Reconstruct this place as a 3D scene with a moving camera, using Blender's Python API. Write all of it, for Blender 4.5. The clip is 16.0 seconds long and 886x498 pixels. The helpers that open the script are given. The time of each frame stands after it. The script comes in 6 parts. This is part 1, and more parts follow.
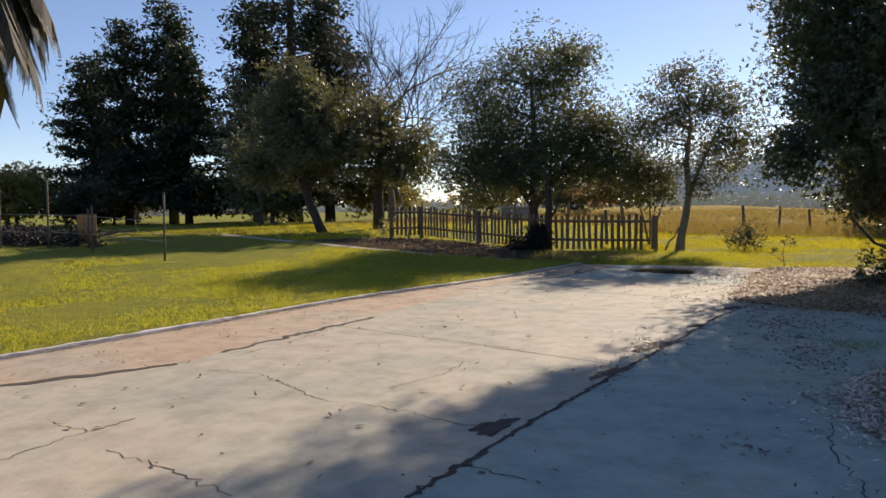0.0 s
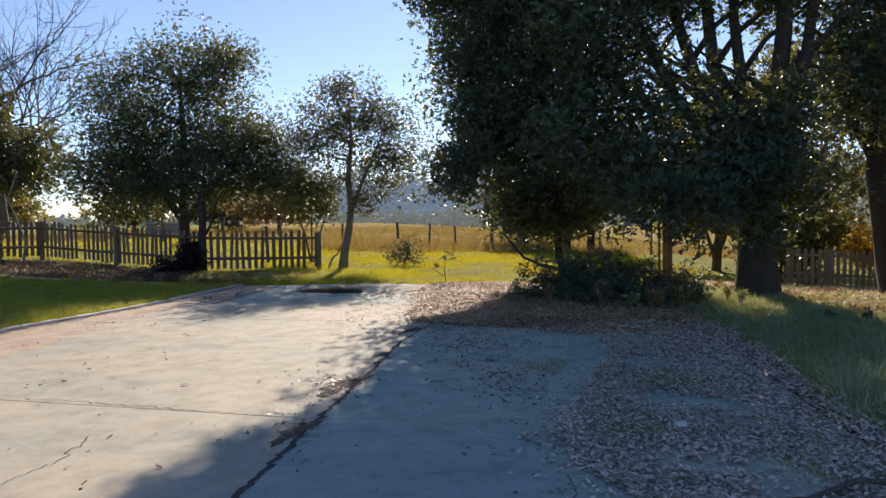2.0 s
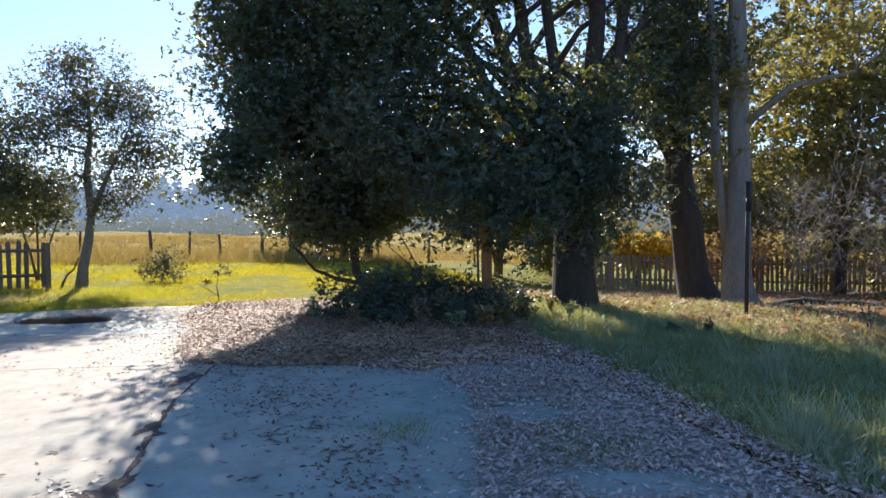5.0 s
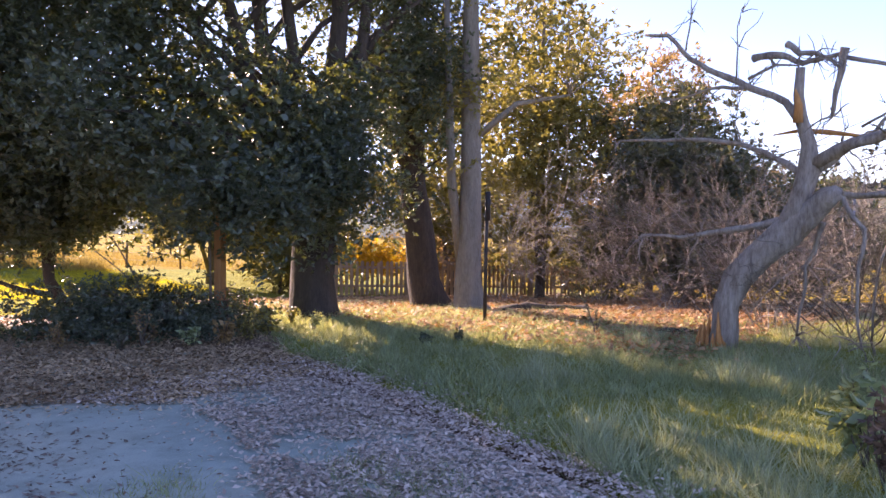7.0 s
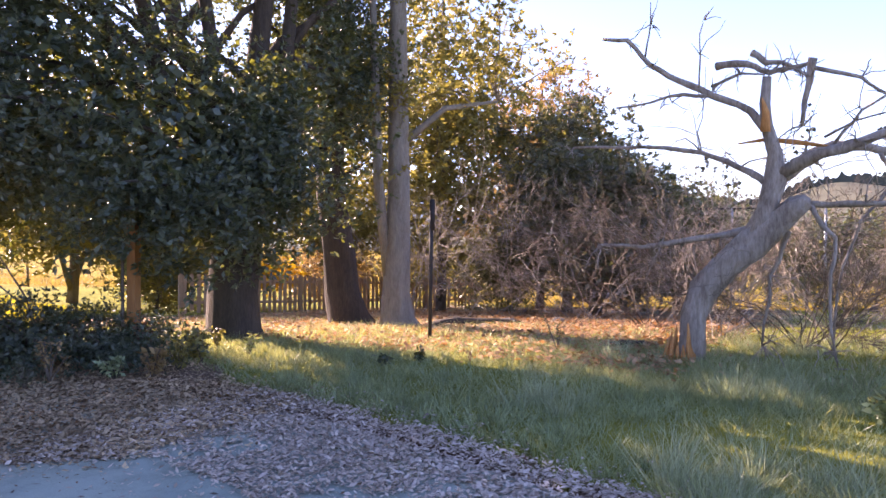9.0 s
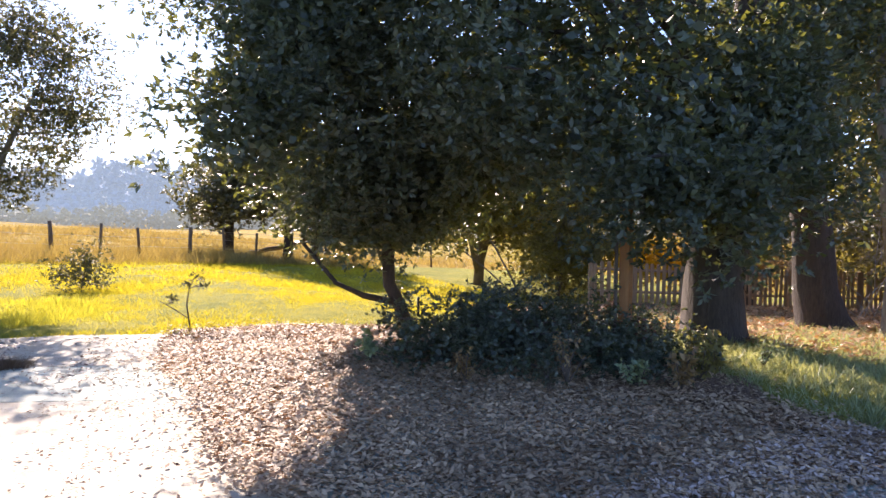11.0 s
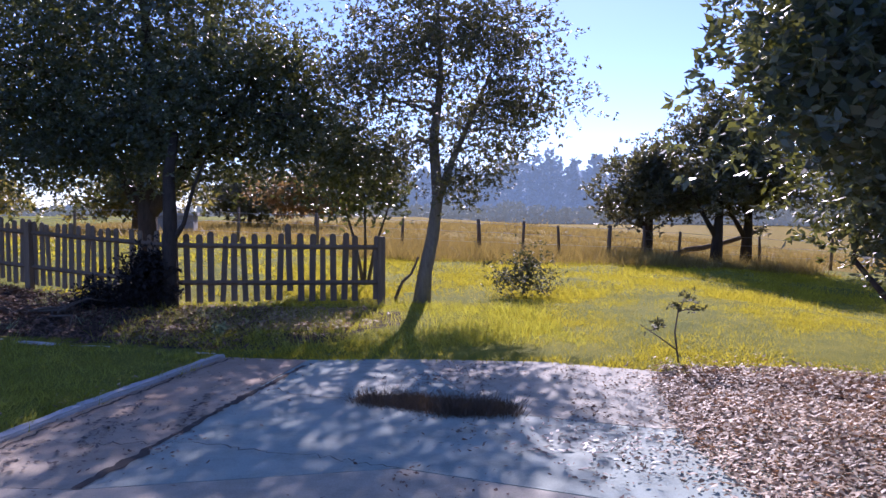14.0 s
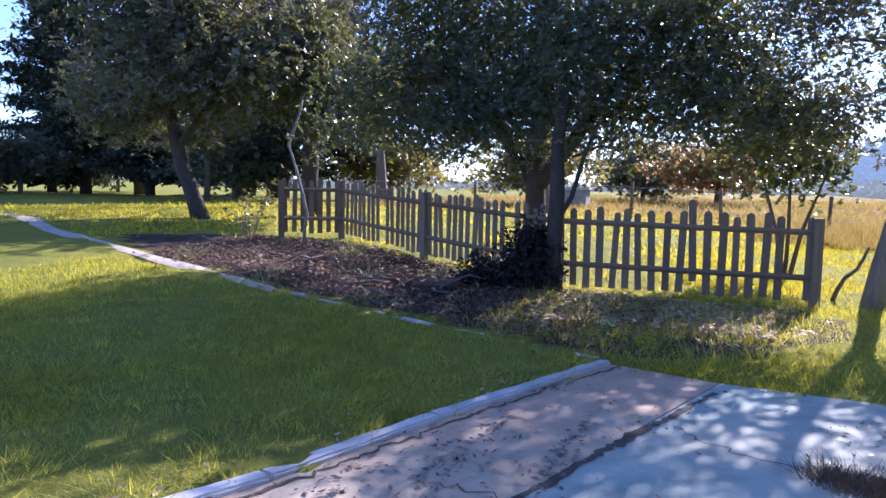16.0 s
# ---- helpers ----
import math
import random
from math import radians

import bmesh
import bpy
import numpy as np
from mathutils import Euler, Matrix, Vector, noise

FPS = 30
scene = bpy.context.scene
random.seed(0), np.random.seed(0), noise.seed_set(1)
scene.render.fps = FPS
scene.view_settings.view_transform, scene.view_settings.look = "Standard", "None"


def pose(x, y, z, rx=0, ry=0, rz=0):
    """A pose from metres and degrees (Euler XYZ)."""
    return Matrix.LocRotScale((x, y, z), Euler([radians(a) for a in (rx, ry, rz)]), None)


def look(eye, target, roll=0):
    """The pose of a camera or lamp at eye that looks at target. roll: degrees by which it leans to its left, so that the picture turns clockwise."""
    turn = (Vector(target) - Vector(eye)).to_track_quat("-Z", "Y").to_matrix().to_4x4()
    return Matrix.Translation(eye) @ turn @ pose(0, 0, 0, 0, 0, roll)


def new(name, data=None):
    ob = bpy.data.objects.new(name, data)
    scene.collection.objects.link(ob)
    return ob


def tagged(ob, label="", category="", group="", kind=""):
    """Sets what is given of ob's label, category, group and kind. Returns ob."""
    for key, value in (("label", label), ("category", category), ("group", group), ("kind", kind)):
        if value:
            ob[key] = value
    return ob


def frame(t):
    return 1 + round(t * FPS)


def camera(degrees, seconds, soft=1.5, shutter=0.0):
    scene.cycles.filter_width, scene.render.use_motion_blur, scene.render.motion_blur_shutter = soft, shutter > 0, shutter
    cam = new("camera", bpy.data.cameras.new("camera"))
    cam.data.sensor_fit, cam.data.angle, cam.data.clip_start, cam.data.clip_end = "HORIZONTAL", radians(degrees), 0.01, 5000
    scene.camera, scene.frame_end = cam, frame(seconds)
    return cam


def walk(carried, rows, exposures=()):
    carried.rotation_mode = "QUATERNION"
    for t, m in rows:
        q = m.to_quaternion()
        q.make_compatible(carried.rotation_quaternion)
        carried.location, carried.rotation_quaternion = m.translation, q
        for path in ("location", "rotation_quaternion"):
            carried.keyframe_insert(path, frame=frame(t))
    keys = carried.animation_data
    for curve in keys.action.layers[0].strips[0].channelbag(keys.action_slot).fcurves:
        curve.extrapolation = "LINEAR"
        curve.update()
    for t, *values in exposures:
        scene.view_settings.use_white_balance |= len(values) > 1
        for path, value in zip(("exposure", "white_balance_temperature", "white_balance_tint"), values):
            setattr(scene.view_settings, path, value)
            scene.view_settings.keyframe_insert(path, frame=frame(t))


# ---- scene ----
cam = camera(62.3, 16.0)
PATH = [
    (0, (1.71, -2.55, 1.503), (1.09, -0.652, 1.385), -1.1),
    (0.5, (1.636, -2.205, 1.482), (1.324, -0.233, 1.364), -0.9),
    (1, (1.571, -1.827, 1.472), (1.5, 0.169, 1.363), -0.8),
    (1.5, (1.457, -1.473, 1.47), (1.593, 0.52, 1.369), -0.8),
    (2, (1.38, -1.089, 1.459), (1.676, 0.887, 1.373), -0.7),
    (2.5, (1.325, -0.7, 1.468), (1.741, 1.255, 1.391), -0.6),
    (3, (1.227, -0.345, 1.468), (1.738, 1.587, 1.392), -0.6),
    (3.2, (1.194, -0.179, 1.473), (1.74, 1.744, 1.399), -0.6),
    (5.3, (1.48, 1.336, 1.429), (2.466, 3.074, 1.353), -0.7),
    (5.5, (1.51, 1.44, 1.45), (2.552, 3.146, 1.373), -0.5),
    (6, (1.508, 1.689, 1.471), (2.708, 3.287, 1.388), 0.0),
    (6.5, (1.401, 1.806, 1.445), (2.768, 3.264, 1.375), 0.1),
    (7, (1.387, 2.074, 1.452), (2.919, 3.357, 1.385), 0.4),
    (7.5, (1.381, 2.337, 1.455), (3.047, 3.441, 1.395), 0.6),
    (8, (1.35, 2.605, 1.463), (3.106, 3.561, 1.421), 0.6),
    (8.2, (1.349, 2.741, 1.461), (3.131, 3.647, 1.421), 0.5),
    (10.3, (1.253, 4.904, 1.342), (2.716, 6.267, 1.299), -0.2),
    (10.5, (1.243, 5.078, 1.356), (2.614, 6.533, 1.302), -0.2),
    (11, (1.173, 5.637, 1.396), (2.319, 7.275, 1.319), 0.6),
    (11.5, (1.162, 6.056, 1.375), (2.089, 7.826, 1.279), 0.7),
    (12, (1.121, 6.471, 1.402), (1.871, 8.322, 1.296), 0.7),
    (12.5, (1.066, 6.885, 1.432), (1.682, 8.785, 1.326), 0.5),
    (13, (1.024, 7.296, 1.424), (1.513, 9.233, 1.328), 0.3),
    (13.5, (0.971, 7.711, 1.448), (1.329, 9.677, 1.356), 0.1),
    (14, (0.846, 8.14, 1.476), (1.039, 10.129, 1.376), 0.2),
    (14.5, (0.779, 8.544, 1.475), (0.748, 10.541, 1.359), 0.6),
    (15, (0.726, 8.98, 1.47), (0.417, 10.951, 1.338), 0.9),
    (15.5, (0.604, 9.42, 1.47), (0.017, 11.325, 1.317), 0.9),
    (16, (0.513, 9.814, 1.429), (-0.307, 11.63, 1.254), 0.9),
]
EXPO = [(0, 0.27, 7200, 19), (3.2, 0.6, 6400, 17), (5.5, 1.2, 6100, 19), (6.3, 1.6, 6800, 32), (7, 1.88, 7400, 41), (8.2, 1.98, 7800, 44), (10.4, 2.3, 6600, 32), (11.0, 1.65, 6900, 29), (11.5, 1.1, 7100, 29), (12.5, 0.78, 5950, 30), (14, 0.66, 5500, 40), (16, 1.5, 5450, 34)]
walk(cam, [(t, look(eye, target, roll)) for t, eye, target, roll in PATH], EXPO)

# ---- light ----
SUN_AZ, SUN_EL = radians(12.5), radians(29.5)
world = bpy.data.worlds.new("world")
scene.world = world
world.use_nodes = True
wn = world.node_tree
wn.nodes.clear()
sky = wn.nodes.new("ShaderNodeTexSky")
sky.sky_type, sky.sun_disc, sky.sun_elevation, sky.sun_rotation = "NISHITA", False, SUN_EL, SUN_AZ
sky.air_density, sky.dust_density, sky.ozone_density = 0.75, 0.08, 3.5
wbg = wn.nodes.new("ShaderNodeBackground")
wbg.inputs[1].default_value = 0.118
wout = wn.nodes.new("ShaderNodeOutputWorld")
wn.links.new(sky.outputs[0], wbg.inputs[0])
wn.links.new(wbg.outputs[0], wout.inputs[0])
sun_way = Vector((math.sin(SUN_AZ) * math.cos(SUN_EL), math.cos(SUN_AZ) * math.cos(SUN_EL), math.sin(SUN_EL)))
sun = new("sun", bpy.data.lights.new("sun", "SUN"))
sun.data.energy, sun.data.angle, sun.data.color = 4.7, radians(0.6), (1.0, 0.91, 0.76)
sun.matrix_basis = look(sun_way * 40, (0, 0, 0))


# ---- materials ----
def node_mat(name):
    m = bpy.data.materials.new(name)
    m.use_nodes = True
    nt = m.node_tree
    return m, nt, nt.nodes["Principled BSDF"], nt.nodes["Material Output"]


def coords(nt, scale=1.0, source="Object"):
    tc = nt.nodes.new("ShaderNodeTexCoord")
    mp = nt.nodes.new("ShaderNodeMapping")
    mp.inputs["Scale"].default_value = scale if isinstance(scale, tuple) else (scale, scale, scale)
    nt.links.new(tc.outputs[source], mp.inputs[0])
    return mp.outputs[0]


def world_coords(nt):
    return nt.nodes.new("ShaderNodeNewGeometry").outputs["Position"]


def noise_tex(nt, vec, scale, detail=5, rough=0.6):
    n = nt.nodes.new("ShaderNodeTexNoise")
    n.inputs["Scale"].default_value, n.inputs["Detail"].default_value, n.inputs["Roughness"].default_value = scale, detail, rough
    nt.links.new(vec, n.inputs["Vector"])
    return n.outputs["Fac"]


def ramp(nt, fac, stops):
    r = nt.nodes.new("ShaderNodeValToRGB")
    cr = r.color_ramp
    while len(cr.elements) < len(stops):
        cr.elements.new(0.5)
    for e, (p, c) in zip(cr.elements, stops):
        e.position, e.color = p, (*c, 1) if len(c) == 3 else c
    nt.links.new(fac, r.inputs[0])
    return r.outputs[0]


def mix(nt, fac, a, b, blend="MIX"):
    m = nt.nodes.new("ShaderNodeMix")
    m.data_type, m.blend_type = "RGBA", blend
    for k, v in ((0, fac), (6, a), (7, b)):
        if isinstance(v, (int, float)):
            m.inputs[k].default_value = v
        elif isinstance(v, tuple):
            m.inputs[k].default_value = (*v, 1)
        else:
            nt.links.new(v, m.inputs[k])
    return m.outputs[2]


def bump(nt, bsdf, height, strength, dist=0.02):
    b = nt.nodes.new("ShaderNodeBump")
    b.inputs["Strength"].default_value, b.inputs["Distance"].default_value = strength, dist
    nt.links.new(height, b.inputs["Height"])
    nt.links.new(b.outputs[0], bsdf.inputs["Normal"])


def concrete(name, a, b, c, rough=0.8):
    m, nt, bs, out = node_mat(name)
    w = world_coords(nt)
    big = noise_tex(nt, w, 0.55, 4, 0.55)
    col = ramp(nt, big, [(0.36, a), (0.5, b), (0.64, c)])
    mid = noise_tex(nt, w, 3.2, 6, 0.7)
    col = mix(nt, ramp(nt, mid, [(0.42, (0, 0, 0)), (0.75, (1, 1, 1))]), col, mix(nt, 1.0, col, (0.62, 0.62, 0.6), "MULTIPLY"))
    fine = noise_tex(nt, w, 90, 3, 0.7)
    col = mix(nt, 0.3, col, ramp(nt, fine, [(0.3, (0.25, 0.24, 0.22)), (0.7, (1, 1, 1))]), "MULTIPLY")
    nt.links.new(col, bs.inputs["Base Color"])
    bs.inputs["Roughness"].default_value = rough
    bump(nt, bs, fine, 0.25, 0.01)
    return m


def leaf_mat(name, dark, light, glow, rough=0.45, trans=0.35, patch=0.9, depth=0.5, spec=0.5):
    m, nt, bs, out = node_mat(name)
    g = nt.nodes.new("ShaderNodeNewGeometry")
    col = ramp(nt, g.outputs["Random Per Island"], [(0.0, dark), (0.65, light), (1.0, light)])
    big = noise_tex(nt, g.outputs["Position"], patch, 2)
    col = mix(nt, ramp(nt, big, [(0.4, (0, 0, 0)), (0.62, (1, 1, 1))]), col, mix(nt, depth, col, dark))
    nt.links.new(col, bs.inputs["Base Color"])
    bs.inputs["Roughness"].default_value, bs.inputs["Specular IOR Level"].default_value = rough, spec
    tr = nt.nodes.new("ShaderNodeBsdfTranslucent")
    gl = ramp(nt, g.outputs["Random Per Island"], [(0.0, tuple(v * 0.6 for v in glow)), (1.0, glow)])
    nt.links.new(gl, tr.inputs[0])
    ms = nt.nodes.new("ShaderNodeMixShader")
    ms.inputs[0].default_value = trans
    nt.links.new(bs.outputs[0], ms.inputs[1])
    nt.links.new(tr.outputs[0], ms.inputs[2])
    nt.links.new(ms.outputs[0], out.inputs[0])
    return m


def bark(name, a, b, scale=9.0, rough=0.9):
    m, nt, bs, out = node_mat(name)
    w = coords(nt, (1, 1, 0.25))
    n = noise_tex(nt, w, scale, 7, 0.7)
    n2 = noise_tex(nt, w, scale * 5, 4, 0.7)
    col = mix(nt, 0.5, ramp(nt, n, [(0.35, a), (0.65, b)]), ramp(nt, n2, [(0.35, a), (0.7, b)]))
    nt.links.new(col, bs.inputs["Base Color"])
    bs.inputs["Roughness"].default_value = rough
    bump(nt, bs, n, 0.9, 0.04)
    return m


def wood_mat(name, a, b):
    m, nt, bs, out = node_mat(name)
    w = coords(nt, (14, 14, 1.2))
    n = noise_tex(nt, w, 3.0, 6, 0.7)
    oi = nt.nodes.new("ShaderNodeObjectInfo")
    col = mix(nt, 0.35, ramp(nt, n, [(0.3, a), (0.7, b)]), ramp(nt, oi.outputs["Random"], [(0, a), (1, b)]))
    nt.links.new(col, bs.inputs["Base Color"])
    bs.inputs["Roughness"].default_value = 0.85
    bump(nt, bs, n, 0.5, 0.01)
    return m


def plain(name, col, rough=0.6, metal=0.0, var=0.25, scale=12):
    m, nt, bs, out = node_mat(name)
    n = noise_tex(nt, coords(nt), scale, 5, 0.65)
    c = ramp(nt, n, [(0.3, tuple(v * (1 - var) for v in col)), (0.7, tuple(min(1, v * (1 + var)) for v in col))])
    nt.links.new(c, bs.inputs["Base Color"])
    bs.inputs["Roughness"].default_value, bs.inputs["Metallic"].default_value = rough, metal
    bump(nt, bs, n, 0.2, 0.01)
    return m


M_PAVE = concrete("slab_green", (0.43, 0.43, 0.35), (0.53, 0.49, 0.38), (0.58, 0.50, 0.38))
# Greener concrete; the teal cast of tree shade is mixed into its colour.
M_PAVE2 = concrete("slab_green_shade_tint", (0.35, 0.46, 0.42), (0.41, 0.50, 0.44), (0.49, 0.52, 0.43))
M_PINK = concrete("slab_pink", (0.55, 0.40, 0.28), (0.58, 0.44, 0.31), (0.52, 0.44, 0.33))
M_KERB = concrete("kerb_concrete", (0.62, 0.61, 0.6), (0.78, 0.76, 0.73), (0.5, 0.48, 0.46))
M_CRACK = plain("crack_soil", (0.075, 0.06, 0.048), 0.95)
M_OAK = leaf_mat("oak_leaves", (0.022, 0.043, 0.04), (0.10, 0.15, 0.13), (0.36, 0.37, 0.05), 0.42, 0.26, spec=0.5)
M_OAK2 = leaf_mat("grey_oak_leaves", (0.048, 0.06, 0.045), (0.15, 0.17, 0.135), (0.33, 0.31, 0.07), 0.44, 0.28, spec=0.5)
M_OLIVE = leaf_mat("olive_leaves", (0.09, 0.09, 0.03), (0.24, 0.22, 0.08), (0.55, 0.46, 0.09), 0.45, 0.38)
M_TAN = leaf_mat("tan_leaves", (0.18, 0.12, 0.06), (0.40, 0.29, 0.15), (0.6, 0.38, 0.12), 0.6, 0.4)
M_RED = leaf_mat("redwood_needles", (0.012, 0.022, 0.014), (0.04, 0.055, 0.032), (0.07, 0.10, 0.03), 0.6, 0.2)
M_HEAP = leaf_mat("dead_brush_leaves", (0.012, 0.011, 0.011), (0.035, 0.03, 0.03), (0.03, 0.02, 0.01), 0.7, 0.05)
M_YEL = leaf_mat("yellow_leaves", (0.5, 0.33, 0.02), (0.75, 0.5, 0.03), (0.9, 0.6, 0.03), 0.5, 0.5)
M_PALM = leaf_mat("palm_leaves", (0.02, 0.022, 0.01), (0.055, 0.052, 0.022), (0.08, 0.07, 0.02), 0.7, 0.15)
M_BARK = bark("dark_bark", (0.03, 0.024, 0.02), (0.09, 0.07, 0.056))
M_BARKG = bark("grey_bark", (0.14, 0.125, 0.105), (0.30, 0.27, 0.23))
M_DEAD = bark("dead_wood", (0.15, 0.115, 0.09), (0.50, 0.45, 0.40), 6)
M_BREAK = bark("broken_heartwood", (0.48, 0.18, 0.05), (0.74, 0.38, 0.15), 12)
M_TWIG = bark("twig_bark", (0.09, 0.07, 0.055), (0.22, 0.18, 0.145), 20)
M_PICK = wood_mat("weathered_picket_wood", (0.11, 0.08, 0.055), (0.28, 0.21, 0.145))
M_PICKE = wood_mat("tan_picket_wood", (0.30, 0.19, 0.11), (0.56, 0.39, 0.25))
M_POST = wood_mat("orange_post_wood", (0.34, 0.15, 0.055), (0.52, 0.26, 0.10))
M_STEEL = plain("galvanised_pipe", (0.45, 0.47, 0.48), 0.4, 0.6, 0.12)
M_DARKPOLE = plain("dark_pole_paint", (0.035, 0.03, 0.03), 0.6, 0.2)
M_BLACK = plain("black_debris", (0.012, 0.011, 0.012), 0.8)
M_GRASS = leaf_mat("grass_blades", (0.08, 0.15, 0.06), (0.42, 0.45, 0.12), (0.78, 0.72, 0.06), 0.5, 0.5, 3.0, 0.8, 0.25)
# Green blades and leaves; the bluish cast of shade is in their colour.
M_GRASSD = leaf_mat("shade_tinted_blades", (0.08, 0.17, 0.11), (0.36, 0.50, 0.33), (0.68, 0.66, 0.20), 0.4, 0.45, 3.0, 0.8)
M_MEADOW = leaf_mat("meadow_blades", (0.22, 0.22, 0.03), (0.56, 0.50, 0.06), (0.80, 0.68, 0.05), 0.55, 0.5, 2.0, 0.6, 0.15)
M_STRAW = leaf_mat("straw_weeds", (0.22, 0.15, 0.05), (0.50, 0.37, 0.13), (0.55, 0.40, 0.10), 0.6, 0.4)
M_MOSS = leaf_mat("brown_weed", (0.06, 0.045, 0.035), (0.18, 0.13, 0.10), (0.2, 0.14, 0.06), 0.7, 0.3)
# Brown leaf, darker than fallen_leaf: the shade of backlighting is in the colour.
M_LITTERD = leaf_mat("brown_backlit_leaf", (0.06, 0.035, 0.025), (0.26, 0.16, 0.11), (0.3, 0.15, 0.06), 0.8, 0.12)
M_DRY = leaf_mat("dry_grass", (0.36, 0.34, 0.24), (0.66, 0.63, 0.48), (0.7, 0.6, 0.3), 0.6, 0.45)
M_PALE = leaf_mat("pale_grass", (0.24, 0.31, 0.20), (0.56, 0.64, 0.46), (0.55, 0.6, 0.25), 0.5, 0.45, spec=0.3)
M_LITTER = leaf_mat("fallen_leaf", (0.12, 0.085, 0.052), (0.74, 0.57, 0.37), (0.6, 0.28, 0.10), 0.6, 0.2)

M_LITTERG = leaf_mat("grey_fallen_leaf", (0.28, 0.22, 0.18), (0.80, 0.70, 0.62), (0.6, 0.4, 0.2), 0.36, 0.2, depth=0.2, spec=0.8)
M_SHRUB = leaf_mat("shrub_leaves", (0.05, 0.06, 0.03), (0.15, 0.16, 0.09), (0.3, 0.28, 0.08), 0.6, 0.2, spec=0.2)
M_DAMP = leaf_mat("damp_fallen_leaf", (0.09, 0.07, 0.055), (0.28, 0.21, 0.17), (0.1, 0.06, 0.03), 0.5, 0.05)
M_ORANGE = leaf_mat("orange_fallen_leaf", (0.20, 0.10, 0.05), (0.72, 0.44, 0.24), (0.7, 0.34, 0.10), 0.6, 0.25)


def ground_material():
    m, nt, bs, out = node_mat("ground")
    w = world_coords(nt)
    at = nt.nodes.new("ShaderNodeAttribute")
    at.attribute_name = "zone"
    sep = nt.nodes.new("ShaderNodeSeparateColor")
    nt.links.new(at.outputs["Color"], sep.inputs[0])
    n1, n2, n3 = noise_tex(nt, w, 0.35, 5, 0.6), noise_tex(nt, w, 3.0, 6, 0.7), noise_tex(nt, w, 40, 4, 0.7)
    grass = mix(nt, 0.5, ramp(nt, n1, [(0.35, (0.20, 0.24, 0.045)), (0.65, (0.38, 0.36, 0.05))]), ramp(nt, n2, [(0.3, (0.10, 0.13, 0.04)), (0.7, (0.34, 0.31, 0.05))]))
    dry = mix(nt, 0.5, ramp(nt, n1, [(0.35, (0.34, 0.22, 0.02)), (0.65, (0.25, 0.22, 0.02))]), ramp(nt, n2, [(0.3, (0.22, 0.15, 0.02)), (0.7, (0.36, 0.25, 0.03))]))
    mulch = mix(nt, 0.6, ramp(nt, n2, [(0.3, (0.16, 0.11, 0.08)), (0.7, (0.36, 0.26, 0.19))]), ramp(nt, n3, [(0.35, (0.06, 0.04, 0.03)), (0.65, (0.34, 0.23, 0.17))]))
    soil = ramp(nt, n2, [(0.3, (0.05, 0.038, 0.028)), (0.7, (0.13, 0.10, 0.075))])

    def edge(fac):
        a = nt.nodes.new("ShaderNodeMath")
        a.operation = "MULTIPLY_ADD"
        a.inputs[1].default_value, a.inputs[2].default_value = 0.7, -0.35
        nt.links.new(n2, a.inputs[0])
        b = nt.nodes.new("ShaderNodeMath")
        b.operation = "ADD"
        nt.links.new(a.outputs[0], b.inputs[0])
        nt.links.new(fac, b.inputs[1])
        return ramp(nt, b.outputs[0], [(0.4, (0, 0, 0)), (0.6, (1, 1, 1))])

    col = mix(nt, edge(sep.outputs[1]), grass, dry)
    col = mix(nt, edge(sep.outputs[2]), col, soil)
    col = mix(nt, edge(sep.outputs[0]), col, mulch)
    col = mix(nt, 0.35, col, ramp(nt, n3, [(0.3, (0.4, 0.4, 0.4)), (0.7, (1, 1, 1))]), "MULTIPLY")
    nt.links.new(col, bs.inputs["Base Color"])
    bs.inputs["Roughness"].default_value, bs.inputs["Specular IOR Level"].default_value = 0.95, 0.08
    bump(nt, bs, n3, 0.8, 0.04)
    return m


M_GROUND = ground_material()


# ---- mesh helpers ----
def mesh_object(name, verts, faces, material, parent=None, smooth=False, label="", kind="", category="", group=""):
    me = bpy.data.meshes.new(name)
    me.from_pydata(verts, [], faces)
    me.materials.append(material)
    if smooth:
        me.shade_smooth()
    me.update()
    ob = new(name, me)
    ob.parent = parent
    return tagged(ob, label, category, group, kind)


def quads_object(name, co, per, material, parent=None, kind="", label="", category="", group=""):
    """co: (n, per, 3) corners of n separate faces."""
    n = len(co)
    me = bpy.data.meshes.new(name)
    me.vertices.add(n * per)
    me.vertices.foreach_set("co", np.ascontiguousarray(co, dtype=np.float32).ravel())
    me.loops.add(n * per)
    me.loops.foreach_set("vertex_index", np.arange(n * per, dtype=np.int32))
    me.polygons.add(n)
    me.polygons.foreach_set("loop_start", np.arange(0, n * per, per, dtype=np.int32))
    me.polygons.foreach_set("loop_total", np.full(n, per, dtype=np.int32))
    me.materials.append(material)
    me.update(calc_edges=True)
    ob = new(name, me)
    ob.parent = parent
    return tagged(ob, label, category, group, kind)


def part(name, bm, material, parent=None, label="", kind="", category="", group=""):
    me = bpy.data.meshes.new(name)
    bm.to_mesh(me)
    bm.free()
    me.materials.append(material)
    ob = new(name, me)
    ob.parent = parent
    return tagged(ob, label, category, group, kind)


def thing(name, at, label, category, group=""):
    e = new(name)
    e.empty_display_size = 0.2
    e.location = at
    return tagged(e, label, category, group)


def smoothstep(a, b, v):
    s = np.clip((v - a) / (b - a), 0, 1)
    return s * s * (3 - 2 * s)


